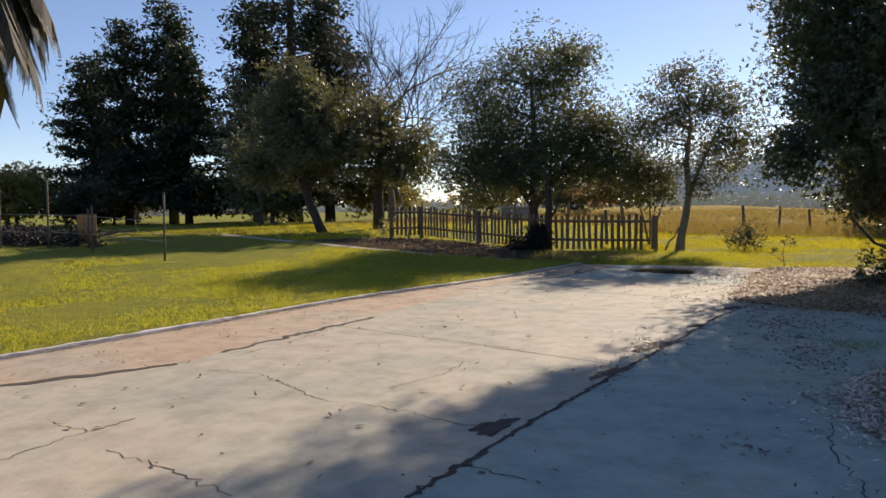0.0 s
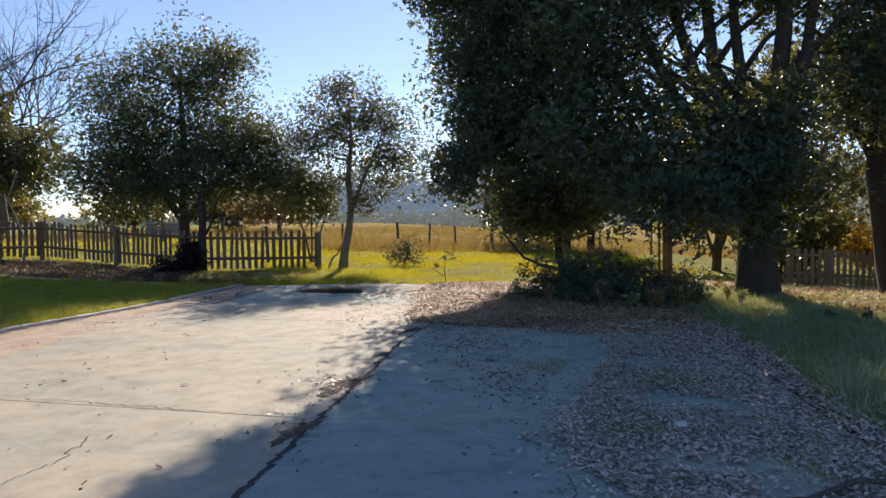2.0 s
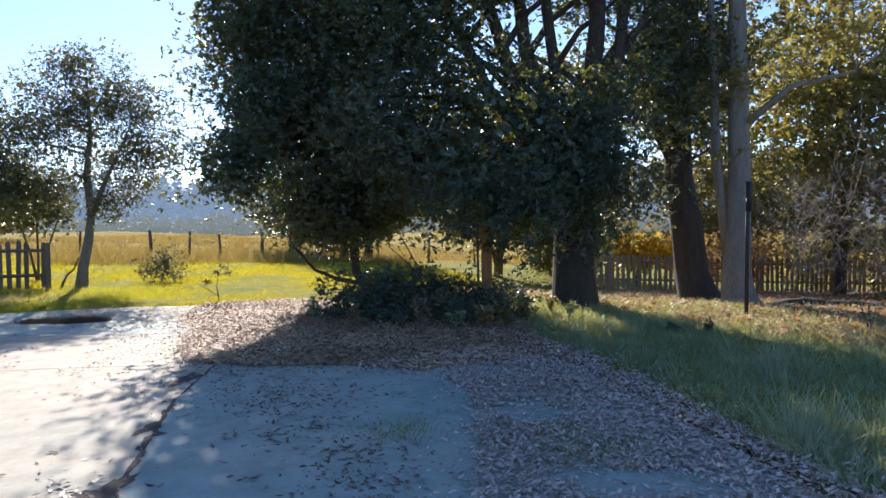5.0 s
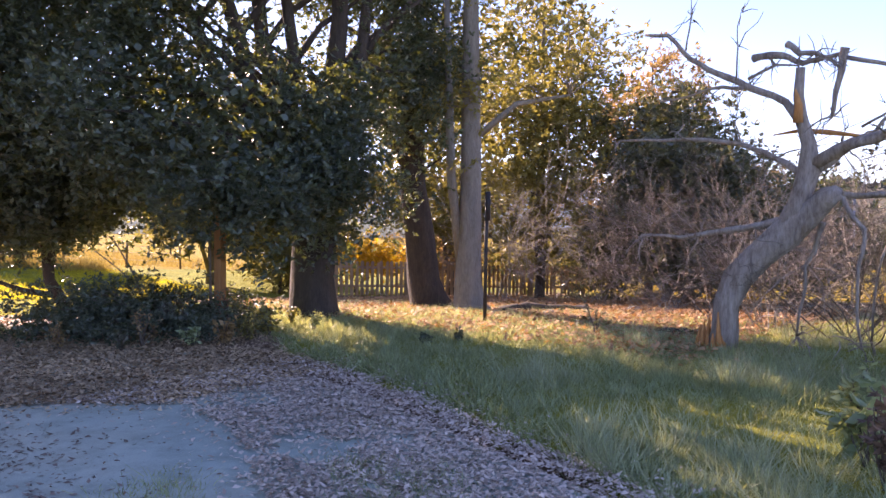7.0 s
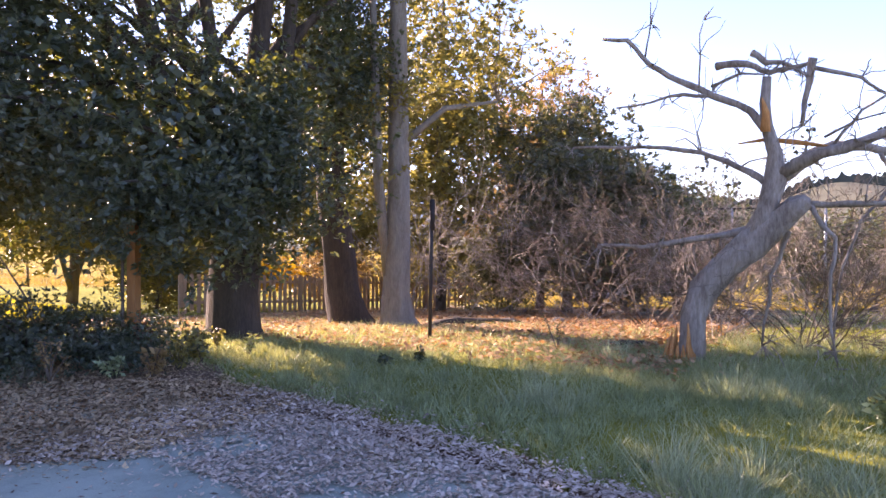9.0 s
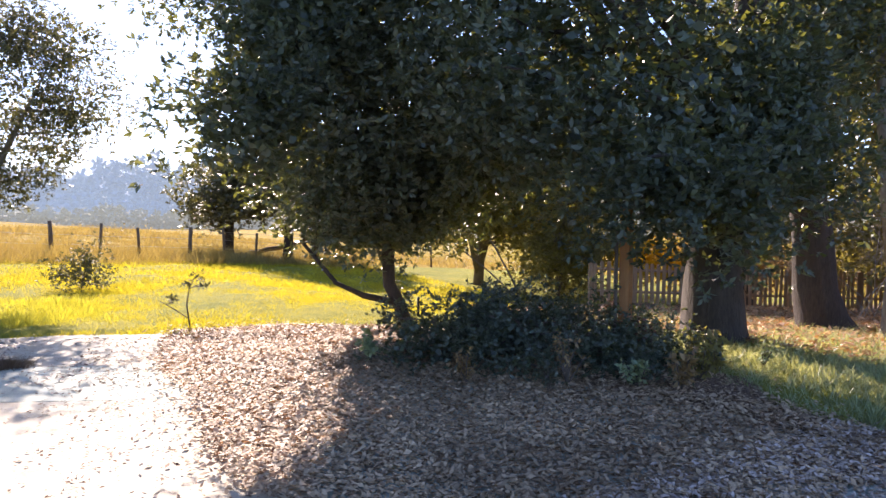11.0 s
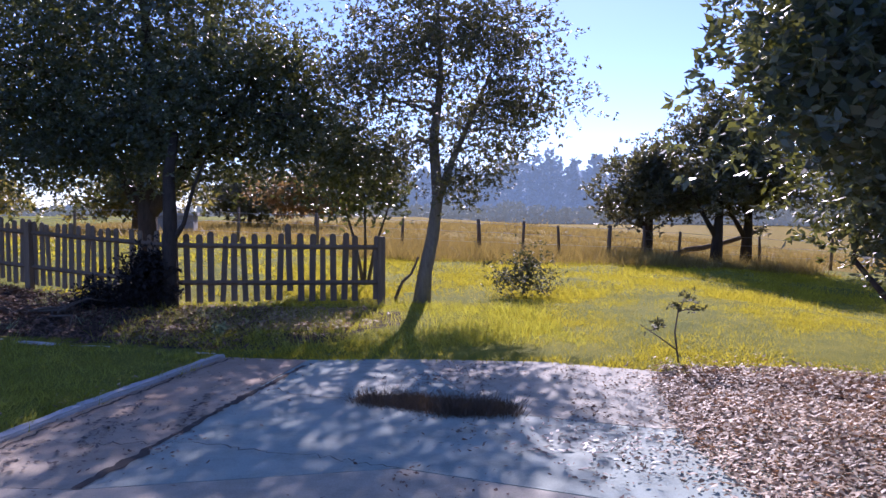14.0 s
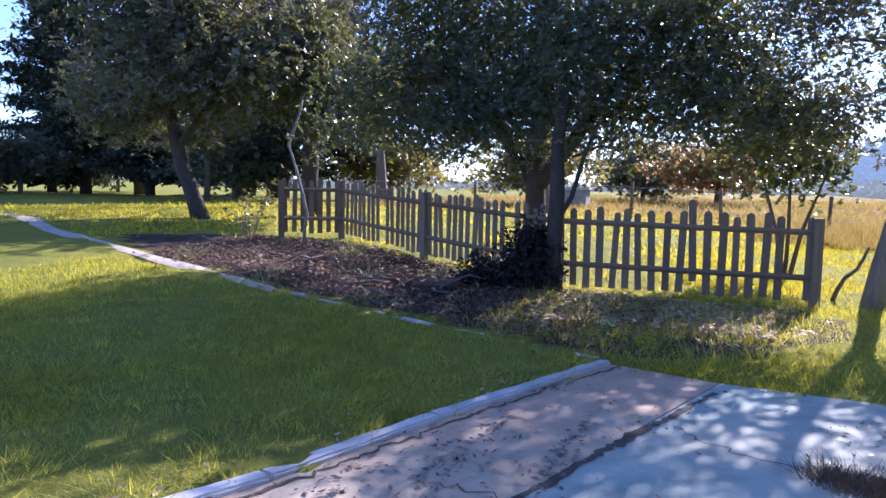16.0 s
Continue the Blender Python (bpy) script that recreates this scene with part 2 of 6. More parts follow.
def height(x, y):
    x, y = np.asarray(x, float), np.asarray(y, float)
    nw = 0.6 * smoothstep(0, 12, (y - 15) * 0.5 + (-x - 1) * 0.6)
    east = smoothstep(6, 10, x) * np.clip((x - 9) * 0.06 + (np.clip(y, 0, 19) - 11) * 0.04 * (1 - smoothstep(20, 29, y)), 0, 1.2)
    return nw - east


def h1(x, y):
    return float(height(x, y))


def tube_geo(points, radii, sides=8, wobble=0.0, rng=None):
    pts = [Vector(p) for p in points]
    verts, faces = [], []
    up = Vector((0.3, 0.2, 1)).normalized()
    for i, p in enumerate(pts):
        d = (pts[min(i + 1, len(pts) - 1)] - pts[max(i - 1, 0)]).normalized()
        a = d.cross(Vector((0.9, 0.1, 0.05)) if abs(d.x) < 0.9 else Vector((0, 1, 0))).normalized()
        b = d.cross(a)
        for k in range(sides):
            t = 2 * math.pi * k / sides
            r = radii[i] * (1 + (wobble * noise.noise(Vector((k * 1.7, i * 0.8 + p.x, p.z))) if wobble else 0))
            verts.append(tuple(p + a * math.cos(t) * r + b * math.sin(t) * r))
    for i in range(len(pts) - 1):
        for k in range(sides):
            q = (k + 1) % sides
            faces.append((i * sides + k, i * sides + q, (i + 1) * sides + q, (i + 1) * sides + k))
    faces.append(tuple(range(sides))[::-1])
    faces.append(tuple((len(pts) - 1) * sides + k for k in range(sides)))
    return verts, faces


class Geo:
    def __init__(self):
        self.v, self.f = [], []

    def add(self, geo):
        o = len(self.v)
        self.v += geo[0]
        self.f += [tuple(i + o for i in f) for f in geo[1]]

    def tube(self, points, radii, sides=8, wobble=0.0):
        self.add(tube_geo(points, radii, sides, wobble))

    def box(self, c, s, rz=0.0):
        cs, sn = math.cos(rz), math.sin(rz)
        vs = []
        for dz in (-1, 1):
            for dx, dy in ((-1, -1), (1, -1), (1, 1), (-1, 1)):
                x, y = dx * s[0] / 2, dy * s[1] / 2
                vs.append((c[0] + x * cs - y * sn, c[1] + x * sn + y * cs, c[2] + dz * s[2] / 2))
        self.add((vs, [(3, 2, 1, 0), (4, 5, 6, 7), (0, 1, 5, 4), (1, 2, 6, 5), (2, 3, 7, 6), (3, 0, 4, 7)]))

    def make(self, name, material, parent=None, smooth=True, **tags):
        return mesh_object(name, self.v, self.f, material, parent, smooth, **tags)


def bend(a, b, n, amount, rng, sag=0.0):
    """n + 1 points from a to b with a natural wander."""
    a, b = np.array(a, float), np.array(b, float)
    ln = np.linalg.norm(b - a)
    t = np.linspace(0, 1, n + 1)[:, None]
    off = np.cumsum(rng.normal(0, 1, (n + 1, 3)), axis=0) * amount * ln / n
    off -= t * off[-1] + (1 - t) * off[0]
    off[:, 2] += (np.sin(t[:, 0] * math.pi) * sag * ln)
    return [tuple(p) for p in a + (b - a) * t + off]


def leaf_cloud(blobs, count, size, rng, spread=0.28, per_cluster=55, droop=0.0, needle=0.5, fill=0.10):
    """Leaves in sprays on the shells of lumpy ellipsoids, with a darker filling of larger sprays inside."""
    blobs = np.array(blobs, float)
    core = blobs
    if count > 4000:
        lobes = []
        for b in blobs:
            for _ in range(17):
                w = rng.normal(0, 1, 3)
                w /= np.linalg.norm(w)
                k = rng.uniform(0.26, 0.48)
                lobes.append([*(b[:3] + w * b[3:6] * rng.uniform(0.58, 0.92)), *(b[3:6] * k * np.array([1.05, 1.05, 0.85]))])
        blobs = np.array(lobes)
    vol = (blobs[:, 3] * blobs[:, 4] * blobs[:, 5]) ** 0.67
    m = max(8, count // per_cluster)
    which = rng.choice(len(blobs), m, p=vol / vol.sum())
    way = rng.normal(0, 1, (m, 3))
    way /= np.linalg.norm(way, axis=1)[:, None]
    rad = 0.55 + 0.47 * rng.random(m) ** 0.6
    rad *= 1 + 0.11 * np.sin(way[:, 0] * 6 + which * 2.1) * np.sin(way[:, 2] * 7 + way[:, 1] * 4 + which) + 0.07 * rng.normal(0, 1, m)
    cen = blobs[which, :3] + way * rad[:, None] * blobs[which, 3:6]
    full, rose = count, 6
    count = max(rose, count // rose)
    k = rng.integers(0, m, count)
    sig = spread * (0.45 + 0.75 * rng.random(m))
    g = np.clip(rng.normal(0, 1, (count, 3)), -1.7, 1.7)
    p = cen[k] + g * sig[k][:, None] * np.array([1, 1, 0.75])
    out_way = way[k] + np.array([0, 0, 0.25])
    p += out_way * (rng.random(count) ** 2 * spread * 1.25 * (rng.random(m)[k] > 0.45))[:, None]
    p[:, 2] -= droop * rng.random(count) ** 2
    ros = np.repeat(p, rose, axis=0)
    aim = rng.normal(0, 1, ros.shape) + np.repeat(out_way, rose, axis=0) * 0.7
    q = leaf_quads(ros + rng.normal(0, size * 0.12, ros.shape), size, rng, needle, aim)
    f = max(1, int(full * fill))
    blobs = core
    vol = (blobs[:, 3] * blobs[:, 4] * blobs[:, 5]) ** 0.67
    wf = rng.choice(len(blobs), f, p=vol / vol.sum())
    inner = rng.normal(0, 1, (f, 3))
    inner /= np.linalg.norm(inner, axis=1)[:, None]
    pin = blobs[wf, :3] + inner * (0.76 * rng.random((f, 1)) ** 0.45) * blobs[wf, 3:6]
    inside = leaf_quads(pin, size * 1.35, rng, 0.8)
    return np.concatenate([q, inside]), cen


def leaf_quads(p, size, rng, wide=0.5, aim=None):
    n = len(p)
    a = rng.normal(0, 1, (n, 3)) if aim is None else aim
    a[:, 2] = a[:, 2] * 0.7 - (0.2 if aim is None else 0.0)
    a /= np.linalg.norm(a, axis=1)[:, None]
    b = np.cross(a, rng.normal(0, 1, (n, 3)) + np.array([0, 0, 1.2]))
    b /= np.linalg.norm(b, axis=1)[:, None] + 1e-9
    s = size * (0.6 + 0.8 * rng.random((n, 1)))
    nrm = np.cross(a, b) * s * 0.10
    return np.stack([p, p + a * s * 0.45 + b * s * wide * 0.45 + nrm, p + a * s, p + a * s * 0.55 - b * s * wide * 0.45 + nrm], axis=1)


def make_tree(name, label, base, stems, blobs, leaves, size, leafmat, barkmat, seed, limb_r=0.035, limbs=26, category="tree", spread=0.28, droop=0.0, per=55, needle=0.5, group="", fill=0.10):
    """stems: lists of points with a radius each (x, y, z, r) relative to the base."""
    rng = np.random.default_rng(seed)
    base = (base[0], base[1], h1(base[0], base[1]) if len(base) < 3 else base[2])
    t = thing(name, base, label, category, group)
    co, cen = leaf_cloud(blobs, leaves, size, rng, spread, per, droop, needle, fill)
    g = Geo()
    ends = []
    for st in stems:
        g.tube([p[:3] for p in st], [p[3] for p in st], 12, 0.18)
        for p, q in zip(st[(len(st) - 1) // 2 :], st[(len(st) - 1) // 2 + 1 :]):
            for k in (0.0, 0.5, 1.0):
                ends.append((np.array(p[:3]) * (1 - k) + np.array(q[:3]) * k, q[3]))
    for c in cen[rng.permutation(len(cen))[:limbs]]:
        d = [np.linalg.norm(c - e[0]) + (1.5 if c[2] < e[0][2] - 0.3 else 0) for e in ends]
        e, r = ends[int(np.argmin(d))]
        r0 = min(r * 0.8, limb_r * (1 + np.linalg.norm(c - e) * 0.25))
        pts = bend(e, c, 5, 0.16, rng, 0.06)
        g.tube(pts, list(np.linspace(r0, 0.008, 6)), 5)
        for _ in range(2):
            q = pts[rng.integers(2, 5)]
            tw = min(0.4, limb_r * 8)
            g.tube(bend(q, np.array(q) + rng.normal(0, tw, 3), 3, 0.2, rng), [tw * 0.025, tw * 0.02, tw * 0.015, tw * 0.008], 3)
    g.make("trunk", barkmat, t)
    quads_object("crown", co, 4, leafmat, t)
    return t


def in_poly(x, y, poly):
    inside = np.zeros(len(x), bool)
    for (x0, y0), (x1, y1) in zip(poly, poly[1:] + poly[:1]):
        if y0 == y1:
            continue
        c = ((y0 > y) != (y1 > y)) & (x < (x1 - x0) * (y - y0) / (y1 - y0) + x0)
        inside ^= c
    return inside


# ---- plan ----
KERB = [(-7.6, -9.0), (-6.3, -1.5), (-5.0, 3.16), (-4.66, 4.37), (-4.18, 5.92), (-3.55, 8.1), (-2.88, 9.8), (-2.1, 11.4), (-1.62, 12.6), (-1.28, 13.8), (-0.63, 15.7)]
PAVE = KERB + [(0.3, 15.5), (1.3, 15.45), (2.6, 15.2), (3.6, 14.65), (4.6, 13.4), (5.6, 11.0), (6.0, 9.0), (5.8, 6.8), (5.3, 5.2), (4.8, 3.6), (4.3, 1.5), (4.0, -2.0), (4.0, -9.0)]
MULCH = [(3.55, 14.75), (3.3, 14.3), (2.9, 12.8), (2.8, 11.5), (2.55, 10.2), (2.45, 9.2), (3.0, 8.6), (3.9, 8.1), (4.5, 7.4), (4.35, 6.5), (3.6, 5.0), (2.95, 4.0), (2.75, 3.0), (2.95, 2.2), (3.05, 0.0), (3.0, -9.0),
         (4.6, -9.0), (4.6, 1.2), (5.1, 3.7), (5.6, 5.2), (6.15, 6.7), (6.4, 8.4), (6.9, 9.3), (7.4, 10.6), (7.3, 12.0), (6.2, 13.6), (4.9, 14.6)]
BED = [(-0.7, 15.9), (-1.9, 16.3), (-4.4, 17.0), (-8.1, 18.1), (-10.5, 19.5), (-8.2, 20.9), (-7.0, 21.6), (-2.0, 18.9), (1.0, 19.3), (1.3, 17.6), (0.4, 16.3)]

# ---- terrain ----
def spaced(lo, hi, step, far):
    core = list(np.arange(lo, hi + 1e-6, step))
    s, v = step, hi
    out_hi, out_lo = [], []
    while v < far:
        s *= 1.25
        v += s
        out_hi.append(v)
    s, v = step, lo
    while v > -far:
        s *= 1.25
        v -= s
        out_lo.append(v)
    return np.array(out_lo[::-1] + core + out_hi)


gx, gy = spaced(-22, 28, 0.34, 1800), spaced(-9, 36, 0.34, 1800)
X, Y = np.meshgrid(gx, gy)
xf, yf = X.ravel(), Y.ravel()
Z = height(xf, yf)
near = (np.abs(xf) < 40) & (yf < 60) & (yf > -20)
Z += np.where(near, 0.03 * np.sin(xf * 1.7 + np.sin(yf * 1.3)) * np.sin(yf * 1.1 + 0.7) + 0.012 * np.sin(xf * 5.1) * np.sin(yf * 4.3), 0)
pave_in = in_poly(xf, yf, PAVE)
Z = np.where(pave_in, -0.12, Z + 0.015)
nx, ny = len(gx), len(gy)
idx = np.arange(nx * ny).reshape(ny, nx)
quads = np.stack([idx[:-1, :-1], idx[:-1, 1:], idx[1:, 1:], idx[1:, :-1]], -1).reshape(-1, 4)
ground = mesh_object("ground", np.stack([xf, yf, Z], 1).tolist(), quads.tolist(), M_GROUND, smooth=True, kind="structure", label="rough meadow ground with green grass, dry field and leaf mulch", category="ground")
zone = np.zeros((len(xf), 4))
zone[:, 0] = in_poly(xf, yf, MULCH) * 1.0
zone[:, 0] = np.maximum(zone[:, 0], 0.75 * (smoothstep(9.5, 12.5, xf) * smoothstep(3, 6, yf) * (1 - smoothstep(17, 21, yf)) * (1 - smoothstep(24, 30, xf))))
zone[:, 0] = np.maximum(zone[:, 0], 0.55 * ((xf > -1.8) & (xf < 0.8) & (yf > 17.3) & (yf < 19.2)))
zone[:, 1] = np.maximum(smoothstep(29.5, 32.0, yf + 0.02 * xf) * (1 - smoothstep(-14, -22, -np.abs(xf + 6) - 8) * 0), smoothstep(24, 30, xf))
zone[:, 1] *= np.where(xf < -14, 0.0, 1.0)
zone[:, 2] = in_poly(xf, yf, BED) * 0.85
zone[:, 3] = 1
ca = ground.data.color_attributes.new("zone", "FLOAT_COLOR", "POINT")
ca.data.foreach_set("color", zone.astype(np.float32).ravel())

# ---- pavement slabs ----
pavement = thing("pavement", (0, 0, 0), "weathered pinkish green concrete driveway, cracked and leaf strewn", "driveway")
tagged(pavement, kind="structure")
SEAM = [(-0.6, -9.0), (0.0, -1.0), (0.36, 0.9), (0.75, 2.5), (1.25, 4.28), (1.75, 6.0), (2.15, 7.5), (2.74, 8.95)]
BAND = [(-6.3, -9.0), (-5.0, -1.5), (-3.95, 2.3), (-3.0, 3.4), (-2.55, 5.6), (-2.1, 8.0), (-1.75, 10.0)]


def slab(poly, material, z=0.0, name="slab"):
    bm = bmesh.new()
    c = np.mean(np.array(poly), axis=0)
    top = []
    for p in poly:
        d = np.array(p) - c
        q = c + d * (1 - 0.009 / max(0.3, np.linalg.norm(d)))
        top.append(bm.verts.new((q[0], q[1], z)))
    f = bm.faces.new(top)
    if f.normal.z < 0 or sum((a[0] * b[1] - b[0] * a[1]) for a, b in zip(poly, poly[1:] + poly[:1])) < 0:
        f.normal_flip()
    r = bmesh.ops.extrude_face_region(bm, geom=[f])
    low = [v for v in r["geom"] if isinstance(v, bmesh.types.BMVert)]
    bmesh.ops.translate(bm, verts=low, vec=(0, 0, -0.11))
    bmesh.ops.recalc_face_normals(bm, faces=bm.faces)
    return part(name, bm, material, pavement)


slab([(-7.6, -9.0), (-6.3, -1.5), (-5.0, 3.16), (-4.66, 4.37), (-4.18, 5.92), (-3.55, 8.1), (-2.88, 9.8), (-2.6, 10.4), (-1.75, 10.0), (-2.1, 8.0), (-2.55, 5.6), (-3.0, 3.4), (-3.95, 2.3), (-5.0, -1.5), (-6.3, -9.0)], M_PINK, -0.002)
slab([(-6.3, -9.0), (-5.0, -1.5), (-0.05, -1.5), (-0.6, -9.0)], M_PAVE)
slab([(-5.0, -1.5), (-3.95, 2.3), (-3.0, 3.4), (-2.65, 5.9), (-1.9, 5.61), (1.25, 4.28), (0.75, 2.5), (0.36, 0.9), (-0.05, -1.5)], M_PAVE)
slab([(-2.65, 5.9), (-2.1, 8.0), (-1.75, 10.0), (-1.7, 10.5), (1.21, 9.58), (2.74, 8.95), (2.15, 7.5), (1.75, 6.0), (1.25, 4.28), (-1.9, 5.61)], M_PAVE)
slab([(-0.05, -1.5), (0.36, 0.9), (0.75, 2.5), (1.25, 4.28), (2.85, 3.97), (4.85, 3.65), (4.3, 1.5), (4.0, -1.5)], M_PAVE2)
slab([(-0.6, -9.0), (-0.05, -1.5), (4.0, -1.5), (4.0, -9.0)], M_PAVE2)
slab([(1.25, 4.28), (1.75, 6.0), (2.15, 7.5), (2.74, 8.95), (6.0, 8.5), (5.8, 6.8), (5.3, 5.2), (4.85, 3.65), (2.85, 3.97)], M_PAVE2)
slab([(-1.7, 10.5), (-1.2, 12.2), (-0.72, 12.13), (1.0, 12.31), (2.66, 11.43), (3.6, 10.9), (2.74, 8.95), (1.21, 9.58)], M_PAVE)
slab([(2.74, 8.95), (3.6, 10.9), (5.6, 11.0), (6.0, 9.0), (6.0, 8.5)], M_PAVE2)
slab([(-0.72, 12.13), (0.2, 15.5), (1.3, 15.45), (1.71, 13.46), (2.81, 12.92), (4.6, 13.0), (5.6, 11.0), (3.6, 10.9), (2.66, 11.43), (1.0, 12.31)], M_PAVE2)
slab([(1.3, 15.45), (2.6, 15.2), (3.6, 14.65), (4.6, 13.4), (4.6, 13.0), (2.81, 12.92), (1.71, 13.46)], M_PAVE)
slab([(-2.6, 10.4), (-2.1, 11.4), (-1.62, 12.6), (-1.28, 13.8), (-0.63, 15.7), (0.2, 15.5), (-0.72, 12.13), (-1.2, 12.2), (-1.7, 10.5), (-1.75, 10.0)], M_PINK)


def ribbon(pts, width, name, seed, material=None, parent=None, z=0.003, step=0.05, wander=0.02, kind="stuff"):
    rng = np.random.default_rng(seed)
    P = [np.array(p, float) for p in pts]
    line = [P[0]]
    for a, b in zip(P, P[1:]):
        n = max(2, int(np.linalg.norm(b - a) / step))
        for k in range(1, n + 1):
            line.append(a + (b - a) * k / n + rng.normal(0, wander, 2) * (k < n))
    verts, faces = [], []
    for i, p in enumerate(line):
        d = line[min(i + 1, len(line) - 1)] - line[max(i - 1, 0)]
        d /= np.linalg.norm(d) + 1e-9
        w = width * (0.75 + 0.45 * math.sin(i * 0.31 + seed) * math.sin(i * 0.13) + 0.3 * rng.random())
        nrm = np.array([-d[1], d[0]]) * w / 2
        verts += [(p[0] + nrm[0], p[1] + nrm[1], z), (p[0] - nrm[0], p[1] - nrm[1], z)]
    for i in range(len(line) - 1):
        faces.append((2 * i + 1, 2 * i + 3, 2 * i + 2, 2 * i))
    return mesh_object(name, verts, faces, material or M_CRACK, parent or pavement, kind=kind)


CRACKS = [
    [(-2.53, 3.25), (-1.96, 3.22), (-1.04, 2.58), (-0.41, 2.45), (0.41, 2.14)],
    [(-1.75, 1.11), (-1.2, 0.95), (-0.54, 0.68)],
    [(-2.6, 1.52), (-2.17, 1.39), (-2.08, 1.75)],
    [(-2.17, 1.39), (-2.26, 0.79)],
    [(0.51, 1.43), (0.9, 1.31)],
    [(-2.65, 3.89), (-2.5, 4.8), (-2.42, 5.63)],
    [(-0.59, 3.0), (-0.31, 3.66), (-0.29, 4.15)],
    [(-1.18, 5.4), (-0.36, 5.02), (0.62, 4.57)],
    [(2.67, 2.84), (2.56, 2.3), (2.6, 1.6), (2.4, 0.6)],
    [(0.02, 14.31), (0.35, 14.01), (0.78, 13.84), (1.3, 13.7)],
    [(-0.3, 12.9), (0.4, 12.6), (1.0, 12.31)],
    [(-1.0, 12.9), (-0.3, 12.9)],
]
for i, c in enumerate(CRACKS):
    ribbon(c, 0.008, "crack", 40 + i)
ribbon(SEAM, 0.022, "seam_soil", 60, wander=0.006)
ribbon([(0.36, 0.9), (0.75, 2.5), (1.25, 4.28), (1.75, 6.0), (2.15, 7.5)], 0.035, "seam_dirt", 61, wander=0.02, z=0.004)
ribbon([(-0.72, 12.13), (-0.3, 13.6), (0.2, 15.2)], 0.06, "seam_dirt", 62, wander=0.012, z=0.004)


def soil_blob(c, r, rz, seed, z=0.006):
    rng = np.random.default_rng(seed)
    n, vs = 40, [(c[0], c[1], z + 0.006)]
    cs, sn = math.cos(rz), math.sin(rz)
    for k in range(n):
        a = 6.283 * k / n
        w = 1 + 0.22 * math.sin(a * 3 + seed) + 0.12 * math.sin(a * 7 + 2 * seed) + rng.normal(0, 0.06)
        x, y = math.cos(a) * r[0] * w, math.sin(a) * r[1] * w
        vs.append((c[0] + x * cs - y * sn, c[1] + x * sn + y * cs, z - 0.003))
    return mesh_object("soil_patch", vs, [(0, k + 1, (k + 1) % n + 1) for k in range(n)], M_CRACK, pavement, True, kind="stuff")


soil_blob((1.25, 13.65), (0.4, 0.1), -0.45, 1)
soil_blob((0.5, 2.2), (0.22, 0.1), 1.2, 2)
soil_blob((1.44, 5.34), (0.42, 0.11), 1.03, 3)
soil_blob((1.88, 6.7), (0.16, 0.06), 1.0, 6)
soil_blob((1.1, 4.0), (0.3, 0.07), 1.1, 4)
soil_blob((2.35, 8.3), (0.3, 0.08), 1.0, 5)

# kerb: lengths of concrete with small gaps
kerb = thing("kerb", (0, 0, 0), "low light grey concrete kerb, chipped, between lawn and driveway", "kerb")
tagged(kerb, kind="structure")


def kerb_run(pts, width, top, bottom=-0.12, piece=1.5):
    P = [np.array(p, float) for p in pts]
    dense = []
    for a, b in zip(P, P[1:]):
        n = max(1, int(round(np.linalg.norm(b - a) / piece)))
        dense += [a + (b - a) * k / n for k in range(n)]
    dense.append(P[-1])
    for a, b in zip(dense, dense[1:]):
        d = b - a
        ln = np.linalg.norm(d)
        g = bmesh.new()
        bmesh.ops.create_cube(g, size=1.0)
        z0, z1 = bottom, top + h1(*(a + b) / 2)
        bmesh.ops.scale(g, vec=(ln - 0.006, width, z1 - z0), verts=g.verts)
        bmesh.ops.subdivide_edges(g, edges=[e for e in g.edges if abs(e.verts[0].co.x - e.verts[1].co.x) > 0.1], cuts=12)
        bmesh.ops.bevel(g, geom=[e for e in g.edges if e.is_boundary or len(e.link_faces) == 2 and e.calc_face_angle(0) > 1.0], offset=0.012, segments=2, affect="EDGES")
        for v in g.verts:
            w = Vector((a[0] + v.co.x * 1.3, a[1] + v.co.x, v.co.y * 6))
            if v.co.z > 0:
                v.co.z += 0.012 * noise.noise(w * 4)
                v.co.y *= 1 + 0.22 * noise.noise(w * 3) + 0.12 * noise.noise(w * 11)
        o = part("kerb_stone", g, M_KERB, kerb)
        o.location = ((a[0] + b[0]) / 2, (a[1] + b[1]) / 2, (z0 + z1) / 2)
        o.rotation_euler = (0, 0, math.atan2(d[1], d[0]))


kerb_run([(p[0] - 0.05, p[1]) for p in KERB], 0.105, 0.032)
kerb_run([(-0.75, 15.78), (-1.9, 16.14), (-4.44, 16.89), (-7.0, 17.62)], 0.085, 0.018, piece=0.7)

ribbon([(p[0] + 0.07, p[1] - 0.03) for p in KERB], 0.022, "kerb_dirt", 71, wander=0.015, z=0.005, step=0.05)
ribbon([(-4.3, 1.2), (-3.95, 2.3), (-3.4, 2.9), (-3.0, 3.4)], 0.10, "kerb_dirt", 72, wander=0.03, z=0.004, step=0.1)
ribbon([(-2.9, 4.0), (-2.55, 5.6), (-2.3, 6.6)], 0.07, "kerb_dirt", 73, wander=0.03, z=0.004, step=0.1)

PATHLINE = [(-4.9, 16.95), (-6.0, 17.35), (-7.4, 17.75), (-9.2, 18.35), (-11.6, 19.1), (-14.0, 20.4), (-19.0, 21.6), (-27.0, 23.5)]
pv, pf = [], []
